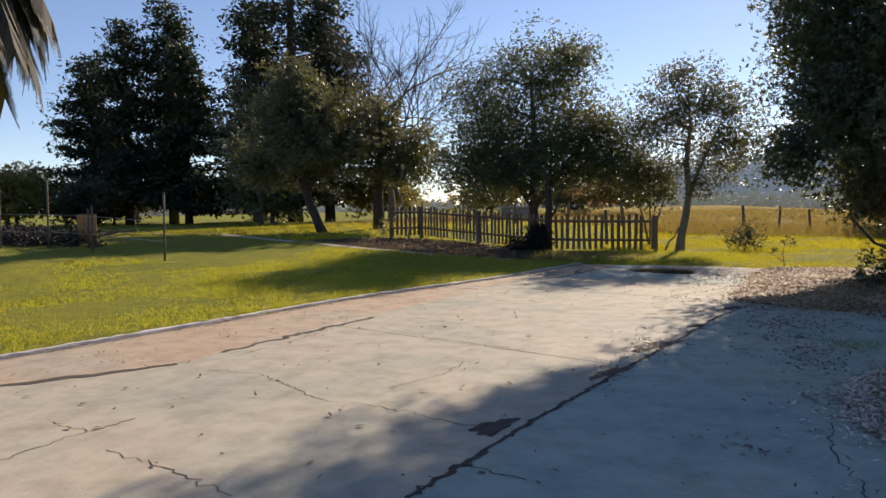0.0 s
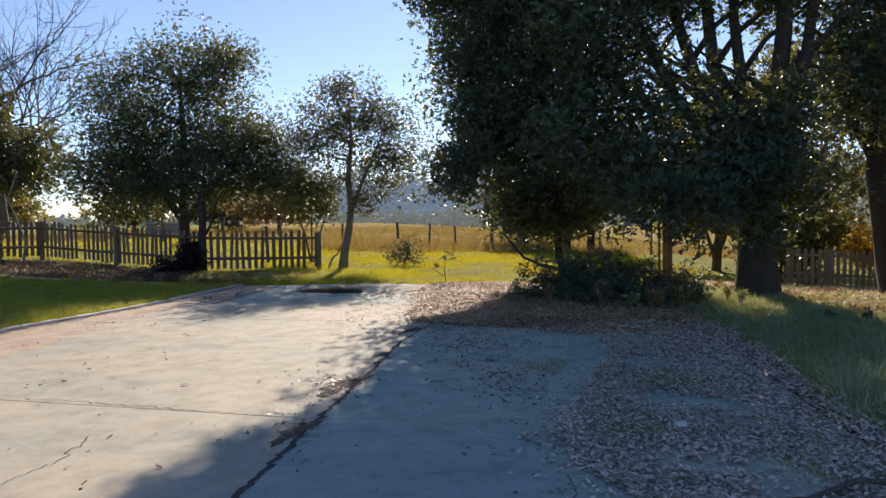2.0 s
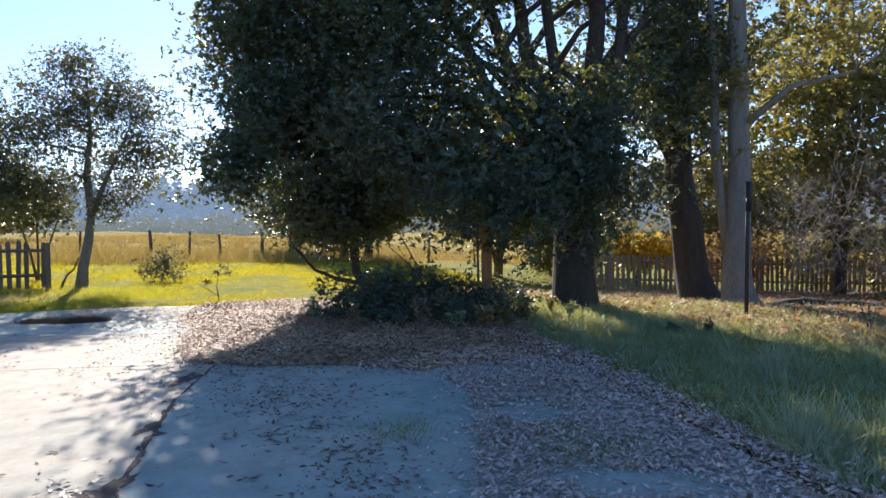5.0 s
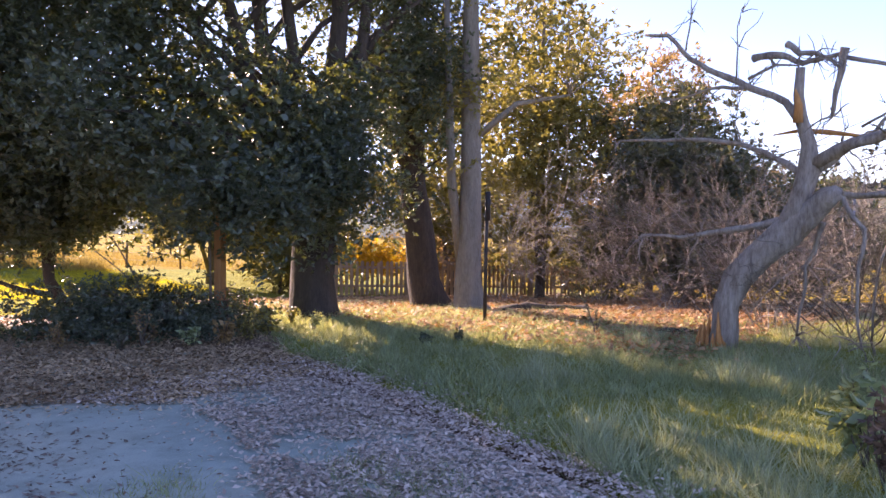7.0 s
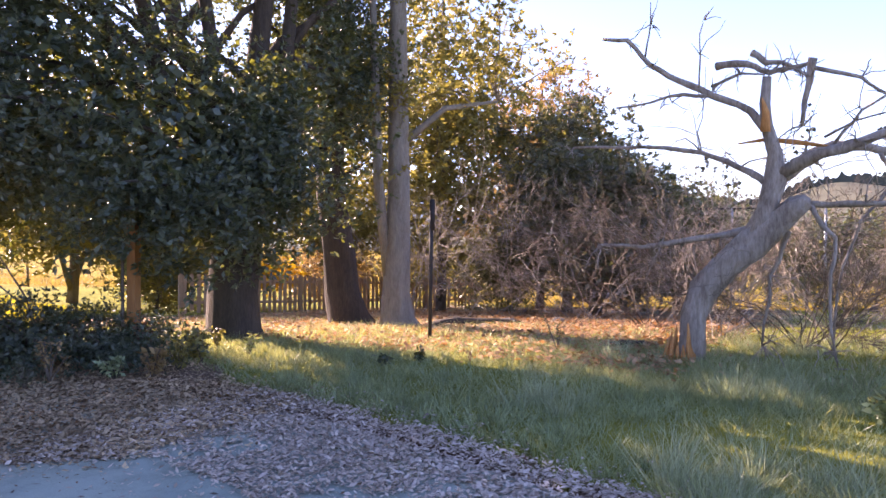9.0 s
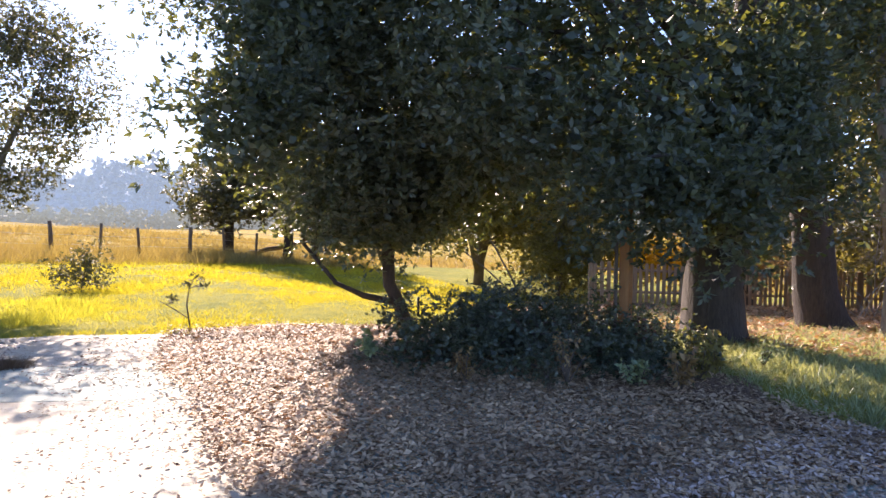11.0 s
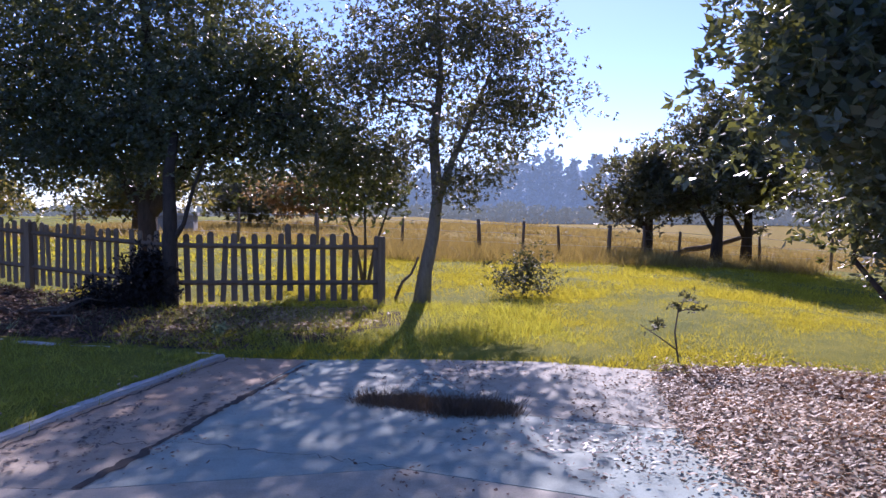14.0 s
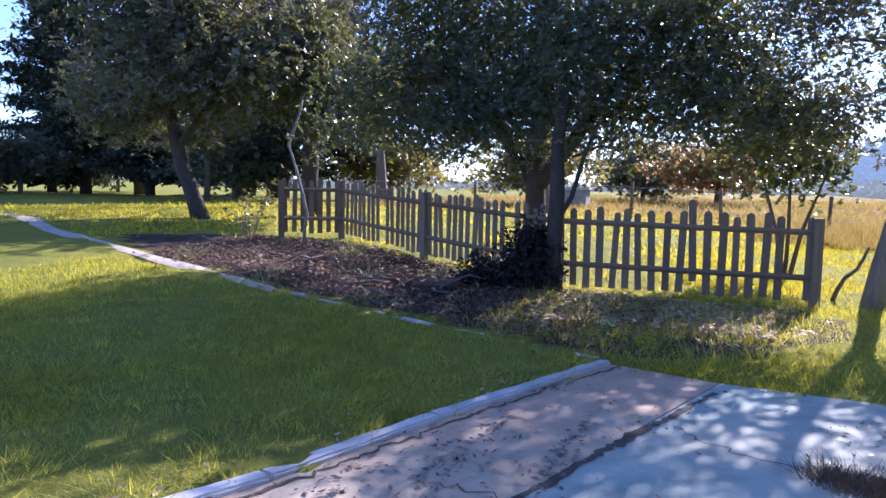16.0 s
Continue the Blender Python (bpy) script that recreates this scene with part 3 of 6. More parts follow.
for i in range(61):
    t = i / 60 * (len(PATHLINE) - 1)
    k = min(int(t), len(PATHLINE) - 2)
    a, b = np.array(PATHLINE[k]), np.array(PATHLINE[k + 1])
    c = a + (b - a) * (t - k)
    d = (b - a) / np.linalg.norm(b - a)
    w = 0.08 + 0.10 * min(1, i / 30) + 0.03 * math.sin(i * 0.5) + 0.08 * math.exp(-((i - 10) / 4) ** 2)
    for sg in (-1, 0, 1):
        q = c + np.array([-d[1], d[0]]) * w * sg
        pv.append((q[0], q[1], h1(*q) + 0.045 - 0.03 * abs(sg)))
for i in range(60):
    for k in (0, 1):
        pf.append((3 * i + k + 1, 3 * i + k, 3 * i + k + 3, 3 * i + k + 4))
mesh_object("path", pv, pf, plain("path_gravel", (0.46, 0.40, 0.33), 0.95, 0, 0.3, 5), smooth=True, kind="structure", label="pale sandy gravel path crossing the lawn", category="path")

# ---- near fences ----
def picket_mesh(h, w, t):
    bm = bmesh.new()
    prof = [(-w / 2, 0), (w / 2, 0), (w / 2, h - w * 0.45), (w * 0.32, h - w * 0.12), (0, h), (-w * 0.32, h - w * 0.12), (-w / 2, h - w * 0.45)]
    f = bm.faces.new([bm.verts.new((x, -t / 2, z)) for x, z in prof])
    r = bmesh.ops.extrude_face_region(bm, geom=[f])
    bmesh.ops.translate(bm, verts=[v for v in r["geom"] if isinstance(v, bmesh.types.BMVert)], vec=(0, t, 0))
    bmesh.ops.recalc_face_normals(bm, faces=bm.faces)
    me = bpy.data.meshes.new("picket")
    bm.to_mesh(me)
    bm.free()
    return me


def picket_fence(name, label, line, material, step, w, h, lift, seed, posts_every=2.3, slump=()):
    rng = random.Random(seed)
    f = thing(name, (0, 0, 0), label, "fence")
    meshes = []
    for k in range(4):
        me = picket_mesh(h * (0.97 + 0.02 * k), w * (0.92 + 0.05 * k), 0.02)
        me.materials.append(material)
        meshes.append(me)
    count = 0
    for a, b in zip(line, line[1:]):
        a, b = np.array(a, float), np.array(b, float)
        d = b - a
        ln = float(np.linalg.norm(d))
        u = d / ln
        ang = math.atan2(u[1], u[0])
        n = int(ln / step)
        for i in range(n):
            p = a + u * (i + 0.5) * ln / n
            if rng.random() < 0.025:
                continue
            ob = new("picket", rng.choice(meshes))
            z = h1(*p) + lift
            tilt = rng.gauss(0, 1.2)
            if count in slump:
                z, tilt = z + 0.14, 2.0
            ob.matrix_basis = pose(p[0], p[1], z + rng.gauss(0, 0.012), rng.gauss(0, 0.8), tilt, math.degrees(ang))
            ob.parent = f
            count += 1
        side = np.array([-u[1], u[0]]) * 0.035
        for hz in (0.28, 0.82):
            g = Geo()
            segs = max(1, int(ln / posts_every))
            for k in range(segs):
                q0, q1 = a + d * k / segs + side, a + d * (k + 1) / segs + side
                c = (q0 + q1) / 2
                z0, z1 = h1(*q0) + lift + h * hz, h1(*q1) + lift + h * hz
                g.tube([(*q0, z0), (*c, (z0 + z1) / 2 - 0.005), (*q1, z1)], [0.036] * 3, 4)
            g.make("rail", material, f, smooth=False)
        segs = max(1, int(round(ln / posts_every)))
        for k in range(segs + 1):
            if k == segs and (tuple(b) != tuple(np.array(line[-1], float))):
                continue
            q = a + d * k / segs + side * 1.6
            g = Geo()
            z0 = h1(*q)
            g.box((q[0], q[1], z0 + (h + 0.0) / 2 - 0.02), (0.11, 0.09, h + 0.22), ang)
            g.make("post", material, f, smooth=False)
    return f


picket_fence("picket_fence", "weathered dark brown wooden picket fence with rounded tops, slightly crooked", [(0.98, 19.5), (-2.05, 19.0), (-7.05, 21.8), (-7.9, 21.06)], M_PICK, 0.158, 0.088, 1.0, 0.1, 3, slump=(7,))
picket_fence("picket_fence", "sunlit tan brown wooden picket fence with pointed tops under the trees", [(14.1, 17.9), (15.05, 17.49), (24.1, 14.66)], M_PICKE, 0.16, 0.09, 0.98, 0.08, 4)

# ---- wire fence in the meadow ----
wire_fence = thing("wire_fence", (0, 0, 0), "old wire fence with grey wooden posts across the meadow", "fence")
for i, x in enumerate([-12.6, -10.2, -7.9, -5.6, -3.2, -0.8, 1.76, 4.2, 5.54, 6.73, 8.34, 9.51, 10.65, 13.42, 15.8, 18.2]):
    g = Geo()
    r = 0.07 if i in (7, 10) else 0.05
    y = 30.8 + 0.05 * math.sin(i * 2.1)
    z = h1(x, y)
    lean = 0.05 * math.sin(i * 3.3)
    g.tube([(x, y, z - 0.1), (x + lean * 0.5, y, z + 0.55), (x + lean, y, z + 1.02 + 0.06 * math.sin(i * 1.9))], [r, r * 0.95, r * 0.9], 7, 0.2)
    g.make("post", M_PICK, wire_fence)
for hz in (0.35, 0.65, 0.92):
    g = Geo()
    xs = np.linspace(-12.6, 18.2, 40)
    g.tube([(x, 30.8, h1(x, 30.8) + hz + 0.015 * math.sin(x * 3)) for x in xs], [0.006] * 40, 3)
    g.make("wire", M_STEEL, wire_fence)

# ---- trees by the north fence ----
make_tree("small_tree", "small grey-green oak with a slim leaning trunk in meadow grass", (1.64, 19.9), [[(0, 0, -0.1, 0.16), (0.06, 0, 0.5, 0.115), (0.18, 0.02, 1.1, 0.10), (0.26, 0.05, 1.7, 0.09), (0.2, 0.05, 2.6, 0.08), (0.3, 0, 3.6, 0.05), (0.25, 0, 4.8, 0.025)], [(0.24, 0.05, 1.6, 0.08), (0.5, 0.1, 2.3, 0.06), (0.9, 0.1, 3.2, 0.035), (1.2, 0.1, 3.9, 0.015)]],
          [(0.15, 0, 3.4, 1.55, 1.5, 1.35), (0.2, 0, 4.5, 1.15, 1.1, 0.95), (-0.7, 0, 2.3, 0.7, 0.8, 0.55), (1.2, 0, 2.6, 0.8, 0.8, 0.7), (0.0, 0.1, 5.2, 0.5, 0.5, 0.4), (1.0, 0, 4.6, 0.5, 0.5, 0.5), (1.75, -0.6, 3.2, 0.75, 0.7, 0.55), (1.45, -0.6, 4.2, 0.75, 0.7, 0.6), (-0.95, -0.3, 3.8, 0.7, 0.7, 0.9), (0.6, -0.5, 1.95, 0.7, 0.6, 0.35)], 44000, 0.06, M_OAK2, M_BARKG, 11, fill=0.08, spread=0.2, per=45)
make_tree("oak_tree", "dense dark evergreen oak growing over the picket fence", (-2.75, 20.3), [[(0, 0, -0.1, 0.2), (0.03, 0, 0.8, 0.16), (0, 0, 1.6, 0.14), (0.1, 0, 3.0, 0.1), (0, 0, 5.0, 0.05)], [(0.0, 0, 1.3, 0.12), (-0.6, 0, 2.2, 0.08), (-1.2, 0.1, 3.4, 0.04)], [(0.05, 0, 1.3, 0.12), (0.9, -0.2, 2.3, 0.08), (1.7, -0.2, 3.4, 0.04)]],
          [(0.3, 0, 3.9, 2.6, 2.3, 1.9), (0.4, 0, 5.5, 1.8, 1.7, 1.3), (2.4, -0.2, 2.7, 1.25, 1.2, 0.95), (-2.1, 0, 2.6, 1.4, 1.3, 0.95), (1.2, 0, 5.8, 0.9, 0.9, 0.6), (-1.4, 0, 4.4, 1.6, 1.6, 1.35), (3.2, -0.1, 2.1, 0.6, 0.6, 0.5), (0.8, -0.3, 2.3, 2.2, 1.2, 0.7), (-1.8, 0, 2.2, 1.8, 1.2, 0.8), (0.7, -1.0, 2.7, 1.5, 0.8, 0.9), (2.6, -0.6, 2.3, 1.2, 0.8, 0.7), (-0.6, -0.9, 2.3, 1.2, 0.7, 0.6), (0.4, -0.2, 3.2, 2.5, 1.6, 0.9), (-1.7, -0.1, 3.3, 1.5, 1.2, 0.8), (2.2, -0.2, 3.5, 1.1, 1.0, 0.9)], 120000, 0.066, M_OAK, M_BARK, 12, fill=0.20, limbs=40, spread=0.24)
g = Geo()
g.tube([(-2.02, 18.9, -0.1), (-2.03, 18.88, 0.6), (-2.0, 18.86, 1.3), (-2.02, 18.9, 2.0), (-1.98, 19.1, 2.6)], [0.13, 0.11, 0.10, 0.085, 0.05], 10, 0.2)
g.tube([(-2.0, 18.86, 1.0), (-1.8, 18.8, 1.3), (-1.65, 18.75, 1.8), (-1.5, 18.8, 2.2)], [0.045, 0.035, 0.025, 0.012], 6, 0.2)
g.make("tree_trunk", M_BARK, label="rough brown oak stem standing against the picket fence", category="tree")
make_tree("leaning_oak", "leaning evergreen oak with a dark trunk on the sunlit lawn", (-11.5, 22.8), [[(0.1, 0, -0.1, 0.22), (-0.15, 0, 0.5, 0.18), (-0.5, 0, 1.3, 0.16), (-0.8, 0, 2.4, 0.12), (-0.9, 0, 4.2, 0.05)], [(-0.6, 0, 1.6, 0.1), (0.4, 0, 2.6, 0.07), (1.2, 0, 3.8, 0.03)]],
          [(-0.8, 0, 3.6, 2.2, 2.2, 1.7), (-0.6, 0, 5.2, 1.5, 1.5, 1.2), (-2.6, 0, 2.7, 1.2, 1.3, 1.0), (1.1, 0, 3.4, 1.3, 1.3, 1.2)], 40000, 0.12, M_OAK2, M_BARK, 13, fill=0.2)
make_tree("oak_tree", "bushy grey-green oak behind the end of the picket fence", (-10.1, 25.2), [[(0, 0, -0.1, 0.26), (0, 0, 1.0, 0.21), (0.05, 0, 2.0, 0.17), (0.1, 0, 4.0, 0.06)]],
          [(0.2, 0, 3.2, 2.1, 1.9, 1.4), (0, 0, 4.4, 1.3, 1.3, 0.9), (1.6, 0, 2.5, 1.1, 1.1, 0.8)], 20000, 0.13, M_OAK2, M_BARK, 14)
make_tree("shrub", "small multi-stemmed evergreen shrub behind the picket fence", (0.7, 22.4), [[(0, 0, -0.1, 0.04), (-0.15, 0, 0.7, 0.03), (-0.4, 0, 1.6, 0.015)], [(0.05, 0, -0.1, 0.04), (0.2, 0, 0.7, 0.03), (0.5, 0, 1.6, 0.015)], [(0, 0.05, -0.1, 0.035), (0.02, 0, 0.7, 0.03), (0, 0, 1.8, 0.015)]],
          [(0, 0, 1.9, 0.85, 0.8, 0.7), (-0.5, 0, 2.5, 0.6, 0.6, 0.5)], 6500, 0.10, M_OAK, M_TWIG, 15, limbs=12, category="bush")
for (bx, by), hh, wd, sd in [((10.2, 32.4), 3.9, 1.9, 16), ((11.6, 30.2), 5.2, 2.2, 17), ((13.0, 31.0), 5.0, 2.0, 18)]:
    make_tree("field_tree", "dark evergreen oak beside the meadow's wire fence", (bx, by), [[(0, 0, -0.1, 0.2), (0.05, 0, 0.9, 0.16), (0.1, 0, 2.0, 0.1), (0, 0, hh * 0.9, 0.03)], [(0.05, 0, 0.8, 0.1), (-0.5, 0, 1.7, 0.06), (-0.9, 0, 2.6, 0.03)]],
              [(0, 0, hh * 0.55, wd, wd, hh * 0.28), (0.2, 0, hh * 0.8, wd * 0.65, wd * 0.65, hh * 0.2)], 15000, 0.14, M_OAK2, M_BARK, sd, limbs=20)

# ---- big trees by the driveway ----
make_tree("bay_tree", "large dark evergreen tree with low foliage and a curved slim trunk", (6.35, 13.95), [[(0.05, 0, -0.1, 0.12), (-0.05, 0, 0.25, 0.09), (-0.22, 0, 0.55, 0.085), (-0.25, 0, 1.0, 0.08), (-0.3, 0, 1.6, 0.08), (-0.6, -0.1, 3.0, 0.07), (-0.8, -0.3, 6.0, 0.05), (-0.8, -0.6, 8.6, 0.03)], [(-0.1, 0, 0.3, 0.05), (-0.6, 0, 0.42, 0.04), (-1.0, 0, 0.6, 0.03), (-1.4, 0.1, 1.1, 0.02)]],
          [(-0.9, -0.2, 2.6, 1.5, 1.6, 1.5), (-0.9, -0.3, 4.6, 1.9, 2.0, 1.8), (-0.9, -0.8, 7.2, 2.5, 2.3, 2.2), (-2.7, -1.5, 2.3, 0.75, 0.75, 0.78), (-0.5, -0.1, 1.3, 1.3, 1.0, 0.42), (-0.8, -0.9, 9.3, 2.0, 1.8, 1.1), (0.6, -0.4, 2.4, 1.5, 1.4, 1.3), (-0.4, -0.4, 1.75, 1.6, 1.2, 0.75), (-2.0, 0.0, 4.9, 1.3, 1.4, 1.5), (-1.7, 0.0, 6.4, 1.5, 1.4, 1.3), (-2.1, -1.0, 3.4, 0.9, 1.0, 0.8), (-1.7, 0.1, 3.0, 0.8, 0.9, 0.7), (-2.4, -0.6, 8.3, 1.9, 1.8, 2.0), (-3.0, -0.8, 8.6, 1.1, 1.2, 1.3), (-2.9, 0.0, 6.4, 0.9, 1.0, 1.1), (-3.4, -0.6, 9.3, 1.5, 1.4, 1.5)], 190000, 0.072, M_OAK, M_BARK, 21, fill=0.42, limbs=60, spread=0.2)
S = []
for dx, dy, tz, r, z0 in [(-2.5, 1.5, 5.0, 0.10, 1.3), (-1.9, 1.1, 5.8, 0.12, 1.6), (-1.25, 0.7, 6.6, 0.13, 1.5), (-0.7, 0.5, 8.0, 0.14, 1.4), (-0.3, 0.3, 8.6, 0.12, 1.2), (0.35, -0.2, 9.0, 0.19, 0.9), (0.75, -0.4, 8.0, 0.12, 1.3)]:
    w = 0.10 * math.sin(dx * 7)
    S.append([(dx * 0.03, dy * 0.03, z0 - 0.4, r * 1.5), (dx * 0.16 + w, dy * 0.16, z0 + 0.5, r * 1.25), (dx * 0.34 - w, dy * 0.34, z0 + 1.2, r * 1.05), (dx * 0.60 + w, dy * 0.60 - w, z0 + 2.0, r * 0.95), (dx * 0.80, dy * 0.82 + w, z0 + 2.7, r * 0.85), (dx, dy, z0 + 3.7, r * 0.7), (dx * 1.15, dy * 1.15, tz, r * 0.4)])
    stem = S[-1]
    for q, (ax, ay, up) in enumerate(((-0.9, 0.5, 0.9), (0.8, -0.4, 1.1))):
        c = stem[3 + q]
        S.append([(c[0], c[1], c[2], r * 0.5), (c[0] + ax * 0.45, c[1] + ay * 0.45, c[2] + up * 0.55, r * 0.38), (c[0] + ax * 1.1, c[1] + ay, c[2] + up * 0.95, r * 0.25), (c[0] + ax * 1.9, c[1] + ay * 1.6, c[2] + up * 1.7, r * 0.1)])
S.insert(0, [(0, 0, -0.15, 0.47), (0, 0, 0.15, 0.39), (0, 0, 0.6, 0.34), (0, 0, 1.2, 0.34), (0, 0, 1.7, 0.3), (0.05, 0, 2.4, 0.2)])
make_tree("big_oak", "massive old evergreen oak with several dark upright stems", (8.8, 10.9), S,
          [(-0.9, 0.6, 7.4, 2.5, 2.5, 2.0), (-1.7, -0.5, 2.5, 1.5, 1.1, 1.35), (-0.4, -0.9, 2.2, 1.0, 0.8, 0.95), (-2.6, 0.6, 3.0, 1.4, 1.3, 1.6), (-2.8, 0.2, 5.2, 1.6, 1.5, 1.6), (0.0, -0.6, 3.3, 0.8, 0.8, 0.8), (-1.3, -0.7, 1.75, 1.5, 0.9, 0.75), (0.1, -0.35, 1.3, 0.5, 0.25, 0.7), (2.8, 0.4, 4.4, 1.0, 1.0, 1.3), (1.5, -0.4, 3.9, 0.7, 0.7, 1.5), (0.3, -0.2, 5.6, 1.1, 1.0, 0.9), (-1.3, 0.6, 5.6, 0.9, 0.9, 0.6), (1.9, 0.2, 5.8, 1.2, 1.1, 1.0)], 135000, 0.082, M_OAK, M_BARK, 22, fill=0.16, limbs=70, spread=0.26)
make_tree("oak_tree", "tall oak with a thick dark leaning trunk", (11.85, 11.3), [[(0.25, -0.1, -0.2, 0.5), (0.1, -0.05, 0.15, 0.38), (0, 0, 0.6, 0.31), (-0.1, 0.05, 1.4, 0.28), (-0.25, 0.1, 2.4, 0.25), (-0.2, 0.1, 4.2, 0.2), (-0.3, 0.1, 7.5, 0.1)], [(-0.15, 0, 2.2, 0.12), (-0.7, 0.3, 3.4, 0.09), (-1.2, 0.5, 5, 0.05)]],
          [(-0.2, 0, 7.4, 2.0, 2.0, 2.0), (-0.5, -0.2, 3.6, 0.9, 0.9, 1.2), (0.6, 0, 4.6, 1.0, 1.0, 1.2), (-1.4, 0.5, 5.0, 1.2, 1.2, 1.4)], 15000, 0.10, M_OAK, M_BARK, 23, fill=0.04, limbs=40)
make_tree("oak_tree", "tall oak with pale grey mottled trunk and thin second stem", (11.5, 9.95), [[(0.1, -0.1, -0.2, 0.42), (0.03, 0, 0.15, 0.3), (0, 0, 0.6, 0.23), (0, 0, 1.5, 0.2), (0.05, 0, 2.6, 0.18), (0.0, 0, 4.6, 0.15), (0, 0, 7.6, 0.07)], [(-0.1, 0.12, 0.9, 0.08), (-0.25, 0.2, 2.4, 0.08), (-0.3, 0.3, 5.5, 0.05)], [(0.02, 0, 3.0, 0.07), (0.7, -0.5, 3.7, 0.05), (1.5, -1.1, 3.9, 0.02)]],
          [(0.2, -0.2, 8.4, 2.0, 2.0, 1.8), (0.2, 0, 4.4, 0.6, 0.6, 1.2), (1.5, -1.0, 4.9, 1.1, 1.1, 0.9), (-0.5, 0.2, 3.4, 0.6, 0.6, 0.8)], 11000, 0.10, M_OLIVE, M_BARKG, 24, fill=0.0, limbs=40)

# ---- trees behind the east fence ----
for (bx, by), hh, wd, lm, sd in [((17.5, 22.5), 8.5, 3.2, M_OLIVE, 31), ((20.5, 17.8), 9.5, 3.4, M_OLIVE, 32), ((19.2, 13.4), 9.6, 3.0, M_OLIVE, 33), ((20.6, 10.2), 6.4, 2.4, M_OAK2, 34), ((24.5, 12.5), 8.6, 3.2, M_TAN, 35), ((15.0, 23.5), 7.0, 2.6, M_OLIVE, 36), ((18.0, 8.6), 4.2, 1.7, M_OAK2, 37), ((25.5, 8.2), 4.2, 2.4, M_OAK, 38)]:
    make_tree("woodland_tree", {M_OLIVE: "olive green leafy tree with thin trunks behind the fence", M_OAK2: "grey-green scrubby tree beside dead branches", M_TAN: "tan autumn-leaved tree in the thicket", M_OAK: "low dark green tree in the dry field"}[lm], (bx, by),
              [[(0, 0, -0.2, 0.17), (0.1, 0, 1.2, 0.13), (0, 0, hh * 0.5, 0.09), (0.1, 0, hh * 0.9, 0.03)], [(0.05, 0, 0.5, 0.09), (0.9, 0.3, 2.2, 0.06), (1.3, 0.5, hh * 0.6, 0.02)], [(0, 0, 0.3, 0.08), (-0.8, -0.4, 2.0, 0.05), (-1.3, -0.6, hh * 0.6, 0.02)]],
              [(0, 0, hh * 0.42, wd, wd, hh * 0.24), (0.2, 0, hh * 0.7, wd * 0.8, wd * 0.8, hh * 0.26), (-wd * 0.5, -wd * 0.3, hh * 0.3, wd * 0.6, wd * 0.6, hh * 0.16)], 23000, 0.14, lm, M_TWIG, sd, fill=0.12, limbs=40, spread=0.32, per=50)
make_tree("yellow_shrub", "bright yellow-leaved shrub behind the picket fence", (18.6, 20.4), [[(0, 0, -0.1, 0.04), (0.1, 0, 0.8, 0.03), (0.2, 0, 1.6, 0.01)]], [(0, 0, 1.2, 1.2, 1.0, 0.75), (1.0, -0.5, 0.9, 0.8, 0.7, 0.5)], 5000, 0.12, M_YEL, M_TWIG, 39, limbs=8, category="bush")


for (bx, by), hh, wd, lm, sd in [((15.5, 20.5), 2.4, 1.6, M_OLIVE, 131), ((21.5, 19.0), 2.6, 2.0, M_TAN, 132), ((24.0, 17.2), 2.8, 2.0, M_OLIVE, 133), ((26.5, 15.0), 3.2, 2.2, M_OAK2, 134), ((29.0, 11.5), 3.4, 2.4, M_TAN, 135), ((22.5, 12.8), 2.6, 1.6, M_OAK2, 136), ((19.0, 24.5), 3.4, 2.4, M_OLIVE, 137), ((30.5, 6.0), 3.6, 2.4, M_OAK, 140), ((28.4, 4.6), 3.4, 1.7, M_OAK, 141), ((28.6, 2.6), 3.7, 1.8, M_OAK, 142), ((27.2, 1.0), 3.0, 1.5, M_OAK2, 143)]:
    make_tree("hedge_bush", "rounded dark green bush in the dry field" if lm is M_OAK else "tangled olive and tan bush behind the picket fence", (bx, by), [[(0, 0, -0.1, 0.05), (0.1, 0, hh * 0.3, 0.04), (0, 0, hh * 0.7, 0.02)]], [(0, 0, hh * 0.45, wd, wd, hh * 0.45), (0.8, 0.3, hh * 0.6, wd * 0.6, wd * 0.6, hh * 0.35)], 11000, 0.11, lm, M_TWIG, sd, limbs=30, spread=0.3, category="bush")


def twig_bush(name, label, base, n, length, seed, spread=1.0, category="bush", material=None, levels=4, up=0.8, r0=0.011, rmin=0.003):
    rng = np.random.default_rng(seed)
    bush = thing(name, (0, 0, 0), label, category)
    z = h1(*base)

    def grow(g, p, d, ln, r, lvl):
        q = p + d * ln
        k = 4 if lvl > 2 else 2
        g.tube(bend(p, q, k, 0.2, rng, 0.04), list(np.linspace(r, r * 0.5, k + 1)), 4 if r > 0.012 else 3)
        if lvl:
            for _ in range(3):
                k = 0.35 + 0.6 * rng.random()
                nd = d + rng.normal(0, 0.5, 3)
                nd /= np.linalg.norm(nd)
                grow(g, p + d * ln * k, nd, ln * (0.45 + 0.25 * rng.random()), max(rmin, r * 0.6), lvl - 1)

    for _ in range(n):
        g = Geo()
        d = np.array([rng.normal(0, spread), rng.normal(0, spread), up])
        d /= np.linalg.norm(d)
        grow(g, np.array([base[0] + rng.normal(0, 0.15), base[1] + rng.normal(0, 0.15), z - 0.05]), d, length * (0.7 + 0.5 * rng.random()), r0, levels)
        g.make("branch", material or M_TWIG, bush, smooth=False)
    return bush


# ---- dead tree ----
dead = thing("dead_tree", (10.15, 5.08, h1(10.15, 5.08)), "dead tree, pale grey, leafless, snapped at its base, with broken limbs", "tree")


